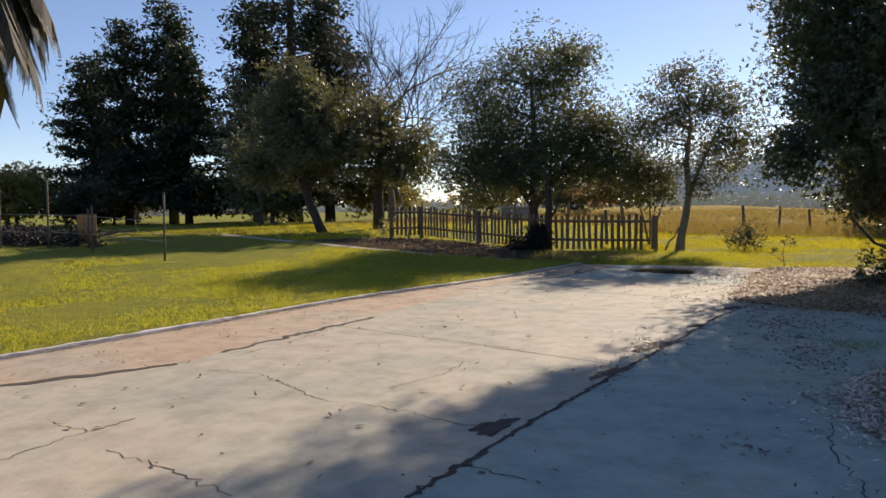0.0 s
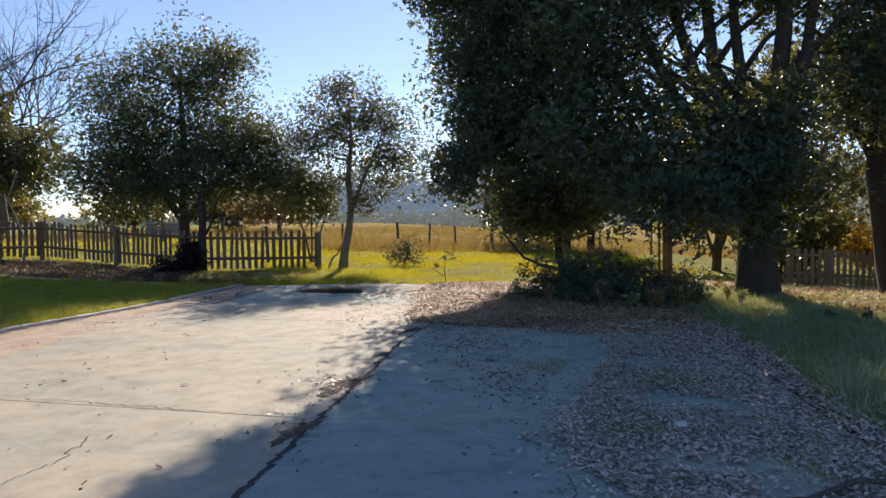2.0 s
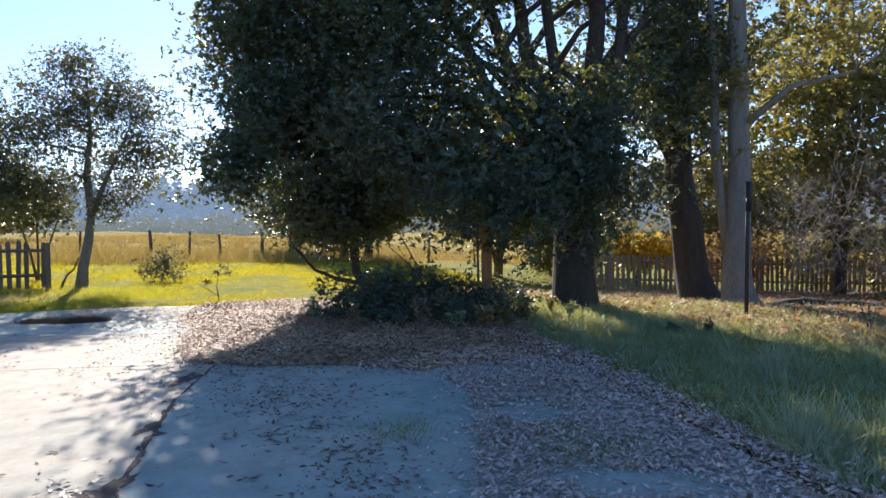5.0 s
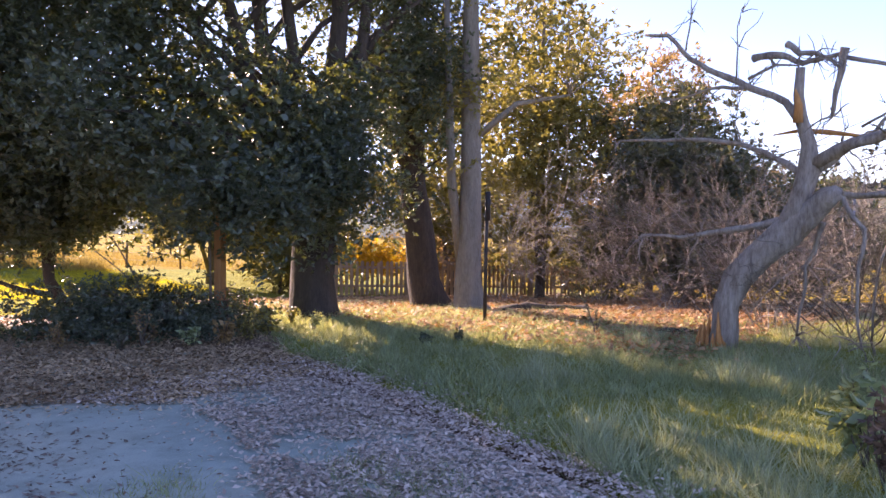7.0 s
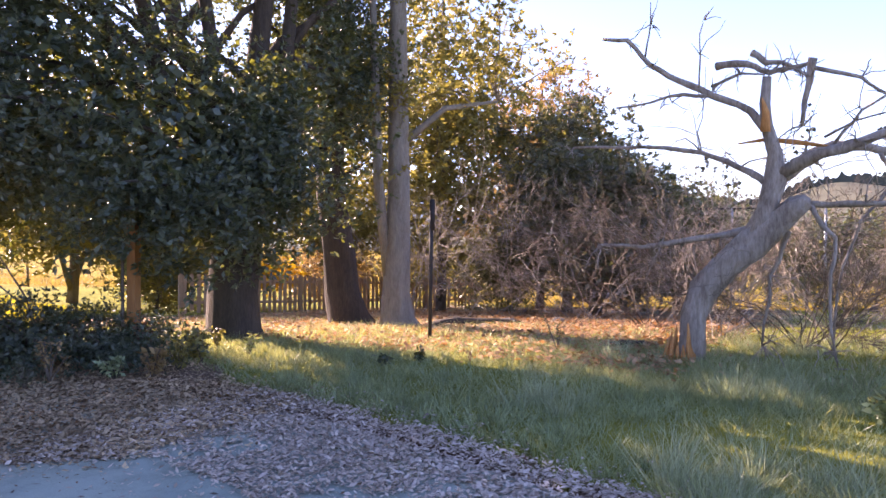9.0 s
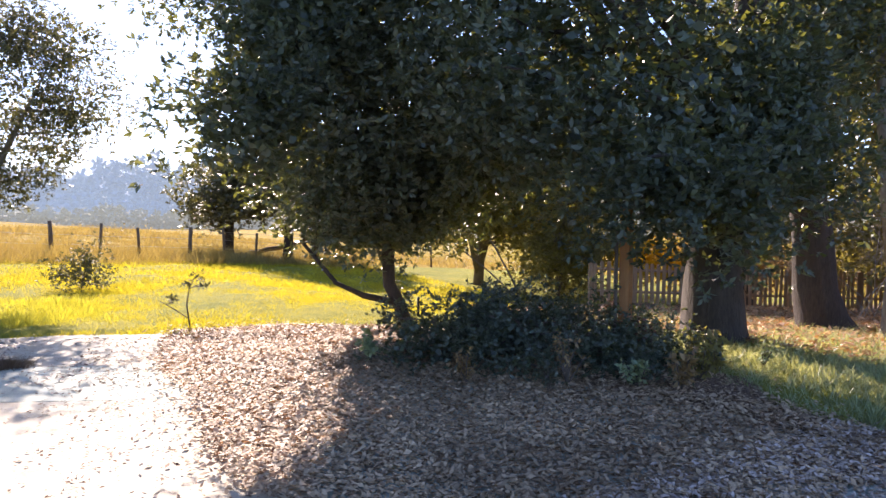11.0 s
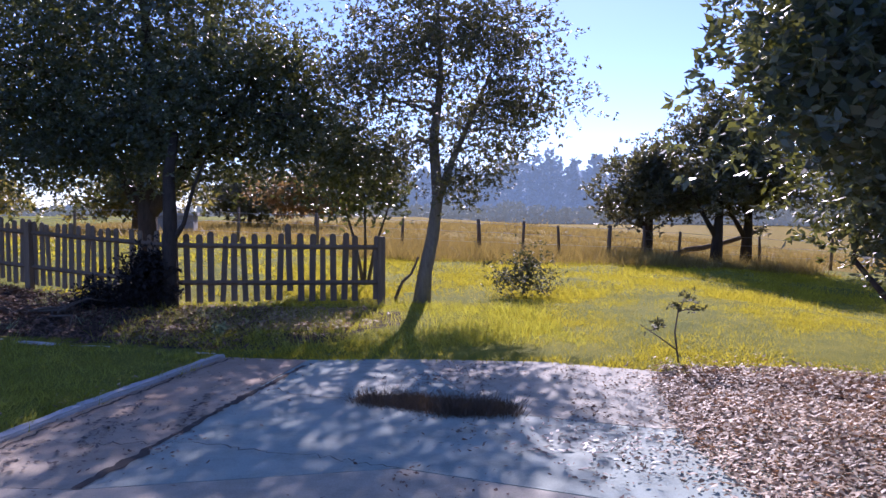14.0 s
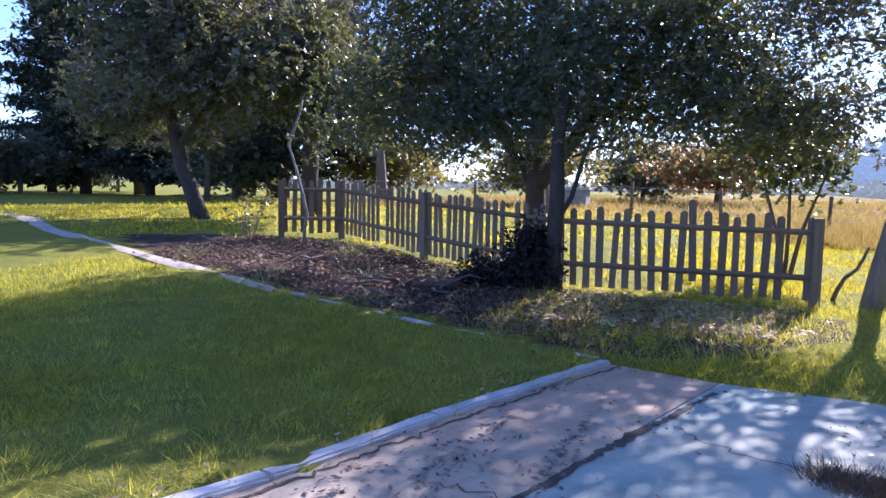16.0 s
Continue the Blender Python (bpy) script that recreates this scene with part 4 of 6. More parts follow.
def local(pts):
    return [(p[0] - 10.15, p[1] - 5.08, p[2] - h1(10.15, 5.08)) for p in pts]


g = Geo()
g.tube(local([(10.12, 5.1, -0.05), (10.1, 5.04, 0.2), (10.12, 5.02, 0.53), (10.15, 4.92, 0.84), (10.17, 4.69, 1.13), (10.2, 4.42, 1.36), (10.2, 4.17, 1.6), (10.1, 3.98, 1.76), (10.06, 3.86, 1.83)]), [0.19, 0.155, 0.145, 0.15, 0.165, 0.165, 0.14, 0.12, 0.08], 14, 0.35)
g.tube(local([(10.2, 4.46, 1.3), (10.22, 4.3, 1.72), (10.22, 4.19, 2.07), (10.22, 4.2, 2.37), (10.2, 4.28, 2.67), (10.18, 4.31, 2.92), (10.15, 4.29, 3.21)]), [0.15, 0.12, 0.115, 0.085, 0.07, 0.055, 0.045], 12, 0.4)
g.make("trunk", M_DEAD, dead)
g = Geo()
g.tube(local([(10.12, 4.3, 2.6), (10.12, 4.29, 2.8), (10.13, 4.33, 2.98)]), [0.05, 0.04, 0.01], 6, 0.3)
g.tube(local([(10.28, 4.6, 2.5), (10.28, 4.3, 2.53), (10.28, 4.02, 2.49), (10.28, 3.66, 2.42)]), [0.006, 0.022, 0.03, 0.012], 6, 0.4)
g.make("split_wood", M_BREAK, dead, label="orange torn heartwood on the upper stem")
g = Geo()
rng = np.random.default_rng(5)
for k in range(14):
    a = k / 14 * 6.28
    hz = h1(10.1, 5.15)
    g.tube(local([(9.98 + 0.13 * math.cos(a), 5.17 + 0.17 * math.sin(a), hz - 0.05), (9.99 + 0.11 * math.cos(a), 5.16 + 0.13 * math.sin(a), hz + 0.2 + 0.26 * rng.random())]), [0.05, 0.008], 4)
g.make("splintered_stump", M_BREAK, dead, label="orange splintered heartwood of the broken base")
DEAD_LIMBS = [
    ([(10.2, 4.29, 2.62), (10.25, 4.46, 2.86), (10.3, 4.89, 3.08), (10.35, 5.28, 3.3), (10.35, 5.61, 3.52), (10.3, 5.88, 3.84), (10.3, 6.18, 3.89)], 0.05),
    ([(10.3, 4.89, 3.08), (10.4, 5.4, 3.13), (10.5, 6.06, 3.06)], 0.026),
    ([(10.22, 4.3, 2.05), (10.4, 4.59, 2.24), (10.5, 5.03, 2.45), (10.5, 5.7, 2.55), (10.5, 6.61, 2.59)], 0.042),
    ([(10.22, 4.13, 2.09), (10.4, 3.9, 2.32), (10.6, 3.64, 2.46), (10.8, 3.29, 2.45), (10.85, 2.84, 2.32), (10.9, 2.2, 2.25)], 0.075),
    ([(10.2, 4.12, 2.15), (10.0, 3.75, 2.32), (9.9, 3.39, 2.4), (9.8, 3.02, 2.5), (9.7, 2.6, 2.63)], 0.075),
    ([(9.7, 2.63, 2.58), (9.7, 2.55, 2.34), (9.65, 2.45, 2.03), (9.6, 2.37, 1.69), (9.6, 2.33, 1.45)], 0.04),
    ([(9.7, 2.6, 2.66), (9.75, 2.42, 2.44), (9.8, 2.27, 2.21)], 0.038),
    ([(10.3, 4.84, 3.41), (10.2, 4.51, 3.38), (10.15, 4.26, 3.25), (10.1, 4.06, 3.27), (10.05, 3.82, 3.3)], 0.045),
    ([(10.2, 4.45, 3.5), (10.15, 4.3, 3.36), (10.1, 4.12, 3.33), (10.1, 3.95, 3.22)], 0.04),
    ([(10.05, 3.83, 3.24), (10.1, 3.38, 3.1), (10.1, 3.17, 2.92), (10.1, 2.9, 2.86)], 0.024),
    ([(10.05, 3.83, 3.34), (10.04, 3.86, 3.1), (10.02, 3.91, 2.85), (10.0, 3.93, 2.62)], 0.045),
    ([(10.3, 4.89, 3.18), (10.2, 4.56, 3.28), (10.15, 4.31, 3.23)], 0.022),
    ([(10.5, 3.63, 2.47), (10.5, 3.37, 2.82), (10.5, 2.93, 3.11), (10.5, 2.48, 3.3), (10.5, 2.34, 3.25)], 0.018),
    ([(10.4, 3.72, 2.54), (10.3, 3.44, 2.68), (10.2, 2.84, 2.81)], 0.016),
    ([(10.2, 4.38, 1.52), (10.25, 4.8, 1.45), (10.35, 5.47, 1.34), (10.4, 6.24, 1.33)], 0.05),
    ([(10.3, 5.03, 3.18), (10.3, 5.02, 3.56), (10.3, 5.0, 3.92)], 0.012),
    ([(10.35, 5.67, 3.63), (10.35, 5.61, 4.01), (10.35, 5.61, 4.28)], 0.012),
    ([(10.1, 3.84, 1.79), (10.0, 3.6, 1.43), (9.95, 3.64, 1.05), (9.9, 3.58, 0.2)], 0.03),
    ([(10.3, 4.06, 1.5), (10.4, 4.26, 1.01), (10.4, 4.33, 0.2)], 0.032),
    ([(10.8, 2.84, 2.27), (10.7, 3.36, 1.63), (10.6, 3.53, 1.13), (10.6, 3.61, 0.2)], 0.026),
    ([(10.1, 3.84, 1.8), (10.2, 3.32, 1.79), (10.3, 2.74, 1.76), (10.3, 2.2, 1.81)], 0.035),
    ([(10.8, 3.2, 2.41), (10.7, 2.96, 1.97), (10.5, 2.74, 1.53), (10.4, 2.6, 0.7)], 0.024),
    ([(10.85, 2.5, 2.24), (10.7, 2.39, 1.82), (10.6, 2.32, 1.26), (10.6, 2.27, 0.5)], 0.024),
]
for pts, r in DEAD_LIMBS:
    g = Geo()
    L = local(pts)
    n = len(L)
    wild = [L[0]]
    for a, b in zip(L, L[1:]):
        wild += bend(a, b, 3, 0.09, rng)[1:]
    g.tube(wild, [r * (1 - 0.6 * i / (len(wild) - 1)) for i in range(len(wild))], 8, 0.35)
    for _ in range(5 if r > 0.03 else 2):
        i = rng.integers(1, n)
        p = np.array(L[i])
        dd = rng.normal(0, 0.4, 3) + np.array([0, -0.08, -0.22 if p[2] < 2.6 else 0.0])
        short = 0.45 if p[2] > 2.55 else 1.0
        e = p + dd * 0.6 * short
        g.tube(bend(p, e, 4, 0.2, rng, 0.1), [r * 0.28, r * 0.22, 0.008, 0.006, 0.003], 4)
        for _ in range(3):
            q = p + dd * 0.5 * short * rng.random()
            g.tube(bend(q, q + rng.normal(0, 0.3 * short, 3), 3, 0.2, rng), [0.008, 0.007, 0.005, 0.003], 3)
    g.make("limb", M_DEAD, dead)

for i, (p, n, ln) in enumerate([((11.6, 4.0), 12, 1.5), ((12.2, 5.2), 12, 1.7), ((13.6, 6.4), 12, 1.9), ((15.2, 8.0), 12, 2.2), ((12.2, 2.4), 12, 1.6), ((14.5, 3.5), 12, 1.9), ((16.5, 5.5), 11, 2.1), ((17.0, 10.5), 10, 2.3), ((11.3, 2.0), 9, 1.2), ((16.5, 12.6), 9, 2.4), ((14.5, 5.2), 11, 2.0), ((17.8, 7.2), 11, 2.6), ((13.2, 1.0), 11, 1.7), ((12.6, 3.6), 12, 1.5), ((15.5, 1.2), 10, 1.9)]):
    twig_bush("bramble_thicket", "tangled leafless grey-brown thicket of dead twigs", p, n, ln, 70 + i, 0.75, material=(M_DEAD if i % 2 else M_TWIG))


def bare_tree(at, seed):
    """A leafless tree: a short trunk that forks into curving limbs, and these into ever finer twigs."""
    rng = np.random.default_rng(seed)
    t = thing("bare_tree", (at[0], at[1], h1(*at)), "tall leafless tree with a forked trunk and fine spreading branches", "tree")

    def grow(g, p, d, ln, r, lvl):
        q = p + d * ln
        pts = bend(p, q, 4, 0.14, rng, 0.03)
        g.tube(pts, list(np.linspace(r, r * 0.62, 5)), 5 if r > 0.03 else 3)
        if lvl:
            for k, a in ((4, 0.34), (4, 0.40), (3, 0.55), (2, 0.6)):
                nd = d + rng.normal(0, a, 3) + np.array([0, 0, 0.06])
                grow(g, np.array(pts[k]), nd / np.linalg.norm(nd), ln * rng.uniform(0.55, 0.78), max(0.009, r * 0.56), lvl - 1)

    g = Geo()
    g.tube([(0, 0, -0.2), (0.05, 0, 1.0), (-0.05, 0, 2.2), (0.05, 0, 3.2)], [0.26, 0.2, 0.17, 0.16], 10, 0.2)
    g.make("trunk", M_TWIG, t)
    for i in range(6):
        a = i * 1.05 + 0.3
        g = Geo()
        d = np.array([math.cos(a) * 0.62, math.sin(a) * 0.62, 1.0 + 0.25 * (i % 2)])
        grow(g, np.array([0, 0, 2.2 + 0.2 * i]), d / np.linalg.norm(d), 3.1 + 0.4 * (i % 3), 0.09, 4)
        g.make("limb", M_TWIG, t)


bare_tree((-13.3, 34.5), 90)

# ---- poles and posts ----
g = Geo()
g.tube([(9.93, 8.43, h1(9.93, 8.43) - 0.1), (9.95, 8.43, 1.1), (9.98, 8.44, 1.93)], [0.028] * 3, 8)
pole = g.make("metal_pole", M_DARKPOLE, label="thin dark metal pole standing in the grass", category="pole")
g = Geo()
g.box((9.985, 8.42, 1.72), (0.09, 0.05, 0.42), 0.5)
g.make("bracket", M_DARKPOLE, pole)
steel = thing("steel_post", (8.75, 3.07, 0), "plain galvanised steel pipe post with a cap, standing in tall grass", "post")
g = Geo()
g.tube([(0, 0, -0.1), (0, -0.02, 1.0), (0, -0.03, 2.12)], [0.043] * 3, 14)
g.make("pipe", M_STEEL, steel)
g = Geo()
g.tube([(0, -0.03, 2.12), (0, -0.03, 2.15), (0, -0.03, 2.17)], [0.05, 0.05, 0.02], 14)
g.make("cap", M_STEEL, steel)
g = Geo()
g.box((7.03, 10.72, 0.72), (0.13, 0.1, 1.7), 0.4)
g.make("wooden_post", M_POST, smooth=False, label="orange-brown square wooden post under the foliage", category="post")
g = Geo()
g.tube([(6.88, 10.72, -0.05), (6.88, 10.72, 1.4)], [0.02, 0.018], 7)
g.make("metal_stake", M_TWIG, label="thin grey stake beside a wooden post", category="stake")
g = Geo()
g.tube([(6.85, 14.35, 0), (6.85, 14.35, 0.3)], [0.02, 0.02], 7)
g.make("metal_stake", M_DARKPOLE, label="short dark stake in the meadow grass", category="stake")

# logs, stones, weeds
rng = np.random.default_rng(77)
for name, label, pts, r, m in [
    ("fallen_log", "fallen dead log propped across the meadow by oaks", [(10.4, 32.4, 0.0), (12.0, 32.0, 0.35), (13.9, 31.8, 0.95)], 0.11, M_TWIG),
    ("log", "short dark rotting log on the ground near a dead tree", [(10.45, 6.15, 0.02), (10.7, 5.95, 0.06), (11.0, 5.65, 0.04)], 0.07, M_BARK),
    ("log", "dark rotting log lying among leaves by a metal pole", [(11.8, 9.5, 0.0), (12.2, 9.2, 0.1), (12.6, 8.9, 0.05)], 0.13, M_BARK),
    ("log", "dark rotting log lying among leaves by a metal pole", [(12.5, 9.4, 0.0), (12.9, 9.0, 0.08), (13.3, 8.5, 0.04)], 0.10, M_BARK),
    ("branch", "broken grey branch leaning in grass at the fence end", [(1.22, 20.3, -0.02), (1.36, 20.35, 0.3), (1.5, 20.4, 0.42), (1.62, 20.45, 0.7)], 0.03, M_TWIG),
    ("branch", "long pale dead branch lying on fallen leaves", [(3.6, 2.2, 0.03), (4.1, 2.35, 0.05), (4.6, 2.2, 0.04), (5.1, 2.4, 0.06)], 0.018, M_TWIG),
    ("branch", "thin bare branch standing out of the ivy mound", [(6.4, 11.4, 0.1), (6.3, 11.6, 0.7), (6.1, 11.8, 1.2)], 0.014, M_TWIG),
    ("branch", "thin bare branch standing out of the ivy mound", [(6.5, 11.4, 0.1), (6.35, 11.7, 0.6), (6.0, 12.1, 1.05)], 0.012, M_TWIG),
    ("sapling", "slender pale curved sapling trunk beside the picket fence", [(-7.1, 20.6, 0.2), (-7.0, 20.6, 0.9), (-7.25, 20.7, 1.5), (-7.5, 20.75, 2.1), (-7.3, 20.9, 2.9)], 0.035, M_BARKG),
]:
    g = Geo()
    zz = h1(pts[0][0], pts[0][1])
    pts = [(x, y, z + (zz if name != "sapling" else 0)) for x, y, z in pts]
    dense = []
    for a, b in zip(pts, pts[1:]):
        dense += bend(a, b, 4, 0.05, rng)[:-1]
    dense.append(pts[-1])
    g.tube(dense, list(np.linspace(r, r * 0.6, len(dense))), 8, 0.3)
    g.make(name, m, label=label, category="log" if "log" in name else name)
for (x, y), sc, sd in [((12.0, 8.6), 0.16, 1), ((13.6, 8.9), 0.2, 2), ((13.0, 9.6), 0.22, 3), ((14.4, 8.2), 0.18, 4), ((11.3, 9.2), 0.12, 5)]:
    bm = bmesh.new()
    bmesh.ops.create_icosphere(bm, subdivisions=2, radius=sc)
    for v in bm.verts:
        v.co = v.co * (1 + 0.3 * noise.noise(v.co * 6 + Vector((sd, 0, 0))))
        v.co.z *= 0.6
    o = part("stone", bm, M_BARKG, None, "rough grey-brown field stone among fallen leaves", category="stone")
    o.location = (x, y, h1(x, y) + sc * 0.2)


bm = bmesh.new()
bmesh.ops.create_icosphere(bm, subdivisions=2, radius=0.05)
for v in bm.verts:
    v.co = v.co * (1 + 0.35 * noise.noise(v.co * 30))
    v.co.z *= 0.55
o = part("stone", bm, M_KERB, None, "small pale chipped stone lying in the leaf litter", category="stone")
o.location = (3.7, 3.55, 0.03)


def weed(at, seed, n, hh, leaf, material, label, name="weed"):
    rng = np.random.default_rng(seed)
    t = thing(name, (at[0], at[1], h1(*at)), label, "plant")
    q = []
    for k in range(n):
        g = Geo()
        a = rng.random() * 6.283
        tip = np.array([math.cos(a) * hh * 0.45 * rng.random(), math.sin(a) * hh * 0.45 * rng.random(), hh * (0.55 + 0.45 * rng.random())])
        pts = bend((0, 0, 0), tip, 5, 0.1, rng, 0.1)
        g.tube(pts, list(np.linspace(0.008, 0.003, 6)), 5)
        g.make("stem", M_TWIG, t)
        for p in pts[2:]:
            q += [p] * 5
    q = np.array(q) + rng.normal(0, 0.015, (len(q), 3))
    quads_object("leaves", leaf_quads(q, leaf, rng, 0.55), 4, material, t)
    return t


weed((5.95, 2.75), 1, 5, 0.6, 0.07, M_LITTERD, "withered dark stalky weed with curled brown leaves")
weed((7.7, 3.2), 2, 5, 0.38, 0.12, M_GRASSD, "broad-leaved green weed in tall grass")
weed((6.3, 2.9), 3, 5, 0.40, 0.11, M_GRASSD, "broad-leaved green weed in tall grass")
weed((8.0, 7.9), 4, 6, 0.15, 0.06, M_OAK, "low dark green broad-leaved weed in the grass")
weed((8.4, 7.7), 5, 6, 0.15, 0.06, M_OAK, "low dark green broad-leaved weed in the grass")
weed((9.9, 6.6), 6, 4, 0.5, 0.05, M_OAK2, "thin upright weed among fallen leaves")
weed((-7.6, 19.8), 7, 6, 1.0, 0.10, M_OAK2, "small leafy shrub on the bare garden bed")
weed((7.0, 9.6), 8, 6, 0.4, 0.08, M_OLIVE, "sprig of light green leaves beside the ivy")
weed((6.2, 9.4), 9, 6, 0.35, 0.08, M_TAN, "dry brown fern sprig beside the ivy")
weed((4.7, 11.9), 10, 6, 0.3, 0.08, M_GRASSD, "sprig of light green leaves beside the ivy")
weed((6.9, 14.8), 11, 5, 0.6, 0.06, M_OAK2, "thin shrub sprig in meadow grass")
for i, (wx, wy, wh, wm, wl) in enumerate([(6.0, 9.7, 0.28, M_GRASSD, 0.06), (6.6, 9.5, 0.35, M_OLIVE, 0.06), (7.3, 10.1, 0.4, M_OLIVE, 0.05), (7.7, 9.6, 0.3, M_GRASSD, 0.05), (5.3, 10.0, 0.25, M_OAK2, 0.05), (6.9, 10.3, 0.5, M_LITTERD, 0.05), (4.9, 10.6, 0.3, M_TAN, 0.05), (7.9, 10.3, 0.3, M_OLIVE, 0.05), (5.6, 10.1, 0.45, M_TAN, 0.045), (6.3, 10.6, 0.55, M_OAK2, 0.05), (5.3, 12.2, 0.45, M_OAK2, 0.05), (6.7, 11.9, 0.6, M_OAK2, 0.05), (7.6, 11.6, 0.5, M_LITTERD, 0.05)]):
    weed((wx, wy), 20 + i, 7, wh, wl, wm, {M_GRASSD: "sprig of light green leaves beside the ivy", M_OLIVE: "olive green bramble sprig beside the ivy", M_OAK2: "grey-green bramble sprig in the ivy mound", M_LITTERD: "withered brown bramble sprig by the wooden post", M_TAN: "dry tan fern sprig beside the ivy"}[wm])
weed((-0.9, 16.6), 12, 6, 0.2, 0.06, M_GRASSD, "low weed beside the kerb end")

# chain fence far east
far_fence = thing("pipe_fence", (0, 0, 0), "pipe-railed wire fence at the edge of the dry field", "fence")
FL = [(24.8, 9.0), (24.8, 6.5), (24.6, 4.0), (24.2, 1.5), (23.8, -1.0)]
for x, y in FL:
    g = Geo()
    g.tube([(x, y, h1(x, y)), (x, y, 2.35)], [0.035, 0.035], 8)
    g.make("post", M_STEEL, far_fence)
for hz in (2.33, 1.2, 0.5):
    g = Geo()
    g.tube([(x, y, hz) for x, y in FL], [0.028 if hz > 2 else 0.008] * len(FL), 6)
    g.make("rail", M_DARKPOLE, far_fence)

# ---- redwoods and far trees on the lawn ----
def redwood(base, hh, width, seed, n=15000, label="tall dark redwood with drooping needle branches", low=0.06):
    rng = np.random.default_rng(seed)
    z = h1(*base)
    t = thing("redwood_tree", (base[0], base[1], z), label, "tree")
    g = Geo()
    g.tube([(0, 0, -0.3), (0, 0, hh * 0.3), (0.1, 0, hh * 0.7), (0, 0, hh)], [hh * 0.024, hh * 0.017, hh * 0.009, 0.03], 10, 0.1)
    pts = []
    for k in range(84):
        f = low + (1 - low) * (k / 84)
        a = rng.random() * 6.283
        w = width * (0.55 + 0.45 * rng.random()) * (1 - f) ** 0.6 * (0.75 + 0.25 * min(1, f * 8)) + 0.25
        p0 = np.array([0, 0, hh * f])
        p1 = np.array([math.cos(a) * w, math.sin(a) * w, hh * f - w * 0.12 + 0.1])
        g.tube(bend(p0, p1, 3, 0.05, rng, 0.06), [0.05, 0.035, 0.02, 0.01], 4)
        m = int(n * w / (84 * width * 0.55))
        s = rng.random(m) ** 0.7
        q = p0 + (p1 - p0) * s[:, None]
        q += rng.normal(0, 1, (m, 3)) * np.array([0.34, 0.34, 0.10]) * (width / 3.0)
        q[:, 2] -= 0.25 * rng.random(m)
        pts.append(q)
    g.make("trunk", M_BARK, t)
    quads_object("crown", leaf_quads(np.concatenate(pts), 0.34, rng, 0.5), 4, M_RED, t)
    return t


for (bx, by), hh, wd, sd, low in [((-38.1, 39.6), 12.0, 4.4, 51, 0.08), ((-34.6, 39.0), 14.0, 4.4, 52, 0.08), ((-32.2, 40.6), 15.6, 4.2, 53, 0.10), ((-29.6, 38.8), 12.0, 3.6, 54, 0.10), ((-22.6, 40.6), 22.0, 6.5, 55, 0.14), ((-26.0, 41.5), 15.0, 4.4, 56, 0.12), ((-19.0, 38.5), 14.0, 4.4, 57, 0.12)]:
    redwood((bx, by), hh, wd, sd, low=low)
for (bx, by), hh, wd, lm, sd in [((-21.6, 36.0), 3.2, 2.6, M_OAK, 61), ((-36.8, 31.2), 3.4, 2.4, M_OLIVE, 62), ((-35.2, 35.5), 3.0, 2.6, M_OAK2, 72), ((-42, 36.5), 4.4, 2.8, M_OAK2, 73), ((-50, 36), 5.5, 3.4, M_OAK2, 63), ((-27, 44), 3.2, 3.0, M_OLIVE, 64), ((-17, 42), 3.0, 2.8, M_OLIVE, 65), ((-40, 46), 4.0, 3.6, M_OAK2, 66), ((-20.5, 33.0), 8.2, 3.0, M_OAK2, 67), ((-46, 26), 4.0, 2.8, M_OAK2, 68), ((-9.4, 41), 3.0, 2.6, M_OLIVE, 69), ((-2.0, 46), 3.2, 2.6, M_TAN, 70), ((-6.0, 50), 3.5, 3.0, M_OAK2, 71)]:
    make_tree("field_tree", "rounded scrubby tree at the far edge of the lawn", (bx, by), [[(0, 0, -0.2, 0.14), (0.1, 0, hh * 0.4, 0.1), (0, 0, hh * 0.8, 0.03)]], [(0, 0, hh * 0.5, wd, wd, hh * 0.36), (0.4, 0, hh * 0.75, wd * 0.6, wd * 0.6, hh * 0.24)], 6500, 0.25, lm, M_TWIG, sd, limbs=14, spread=0.4, per=40)

# ---- bush, brush pile ----
make_tree("ivy_mound", "low tangled mound of dark ivy and brambles on leaf litter", (5.9, 11.1), [[(0, 0, -0.05, 0.02), (0.1, 0, 0.3, 0.01)]], [(0, 0, 0.2, 1.3, 0.9, 0.42), (-0.35, 0.1, 0.4, 0.5, 0.45, 0.3), (0.5, 0.25, 0.42, 0.55, 0.4, 0.28), (0.8, -0.9, 0.15, 0.6, 0.6, 0.3), (-0.7, 0.6, 0.15, 0.6, 0.5, 0.3), (1.2, -0.2, 0.2, 0.7, 0.6, 0.35)], 30000, 0.048, M_OAK, M_TWIG, 81, limbs=30, spread=0.13, category="bush", limb_r=0.01)
make_tree("low_shrub", "small sparse grey-green shrub in the meadow grass", (3.45, 20.7), [[(0, 0, -0.05, 0.02), (0.1, 0, 0.45, 0.01)]], [(0, 0, 0.34, 0.52, 0.4, 0.26), (0.15, 0, 0.6, 0.28, 0.25, 0.16)], 3000, 0.05, M_SHRUB, M_TWIG, 82, fill=0.1, limbs=14, spread=0.16, category="bush", limb_r=0.012)
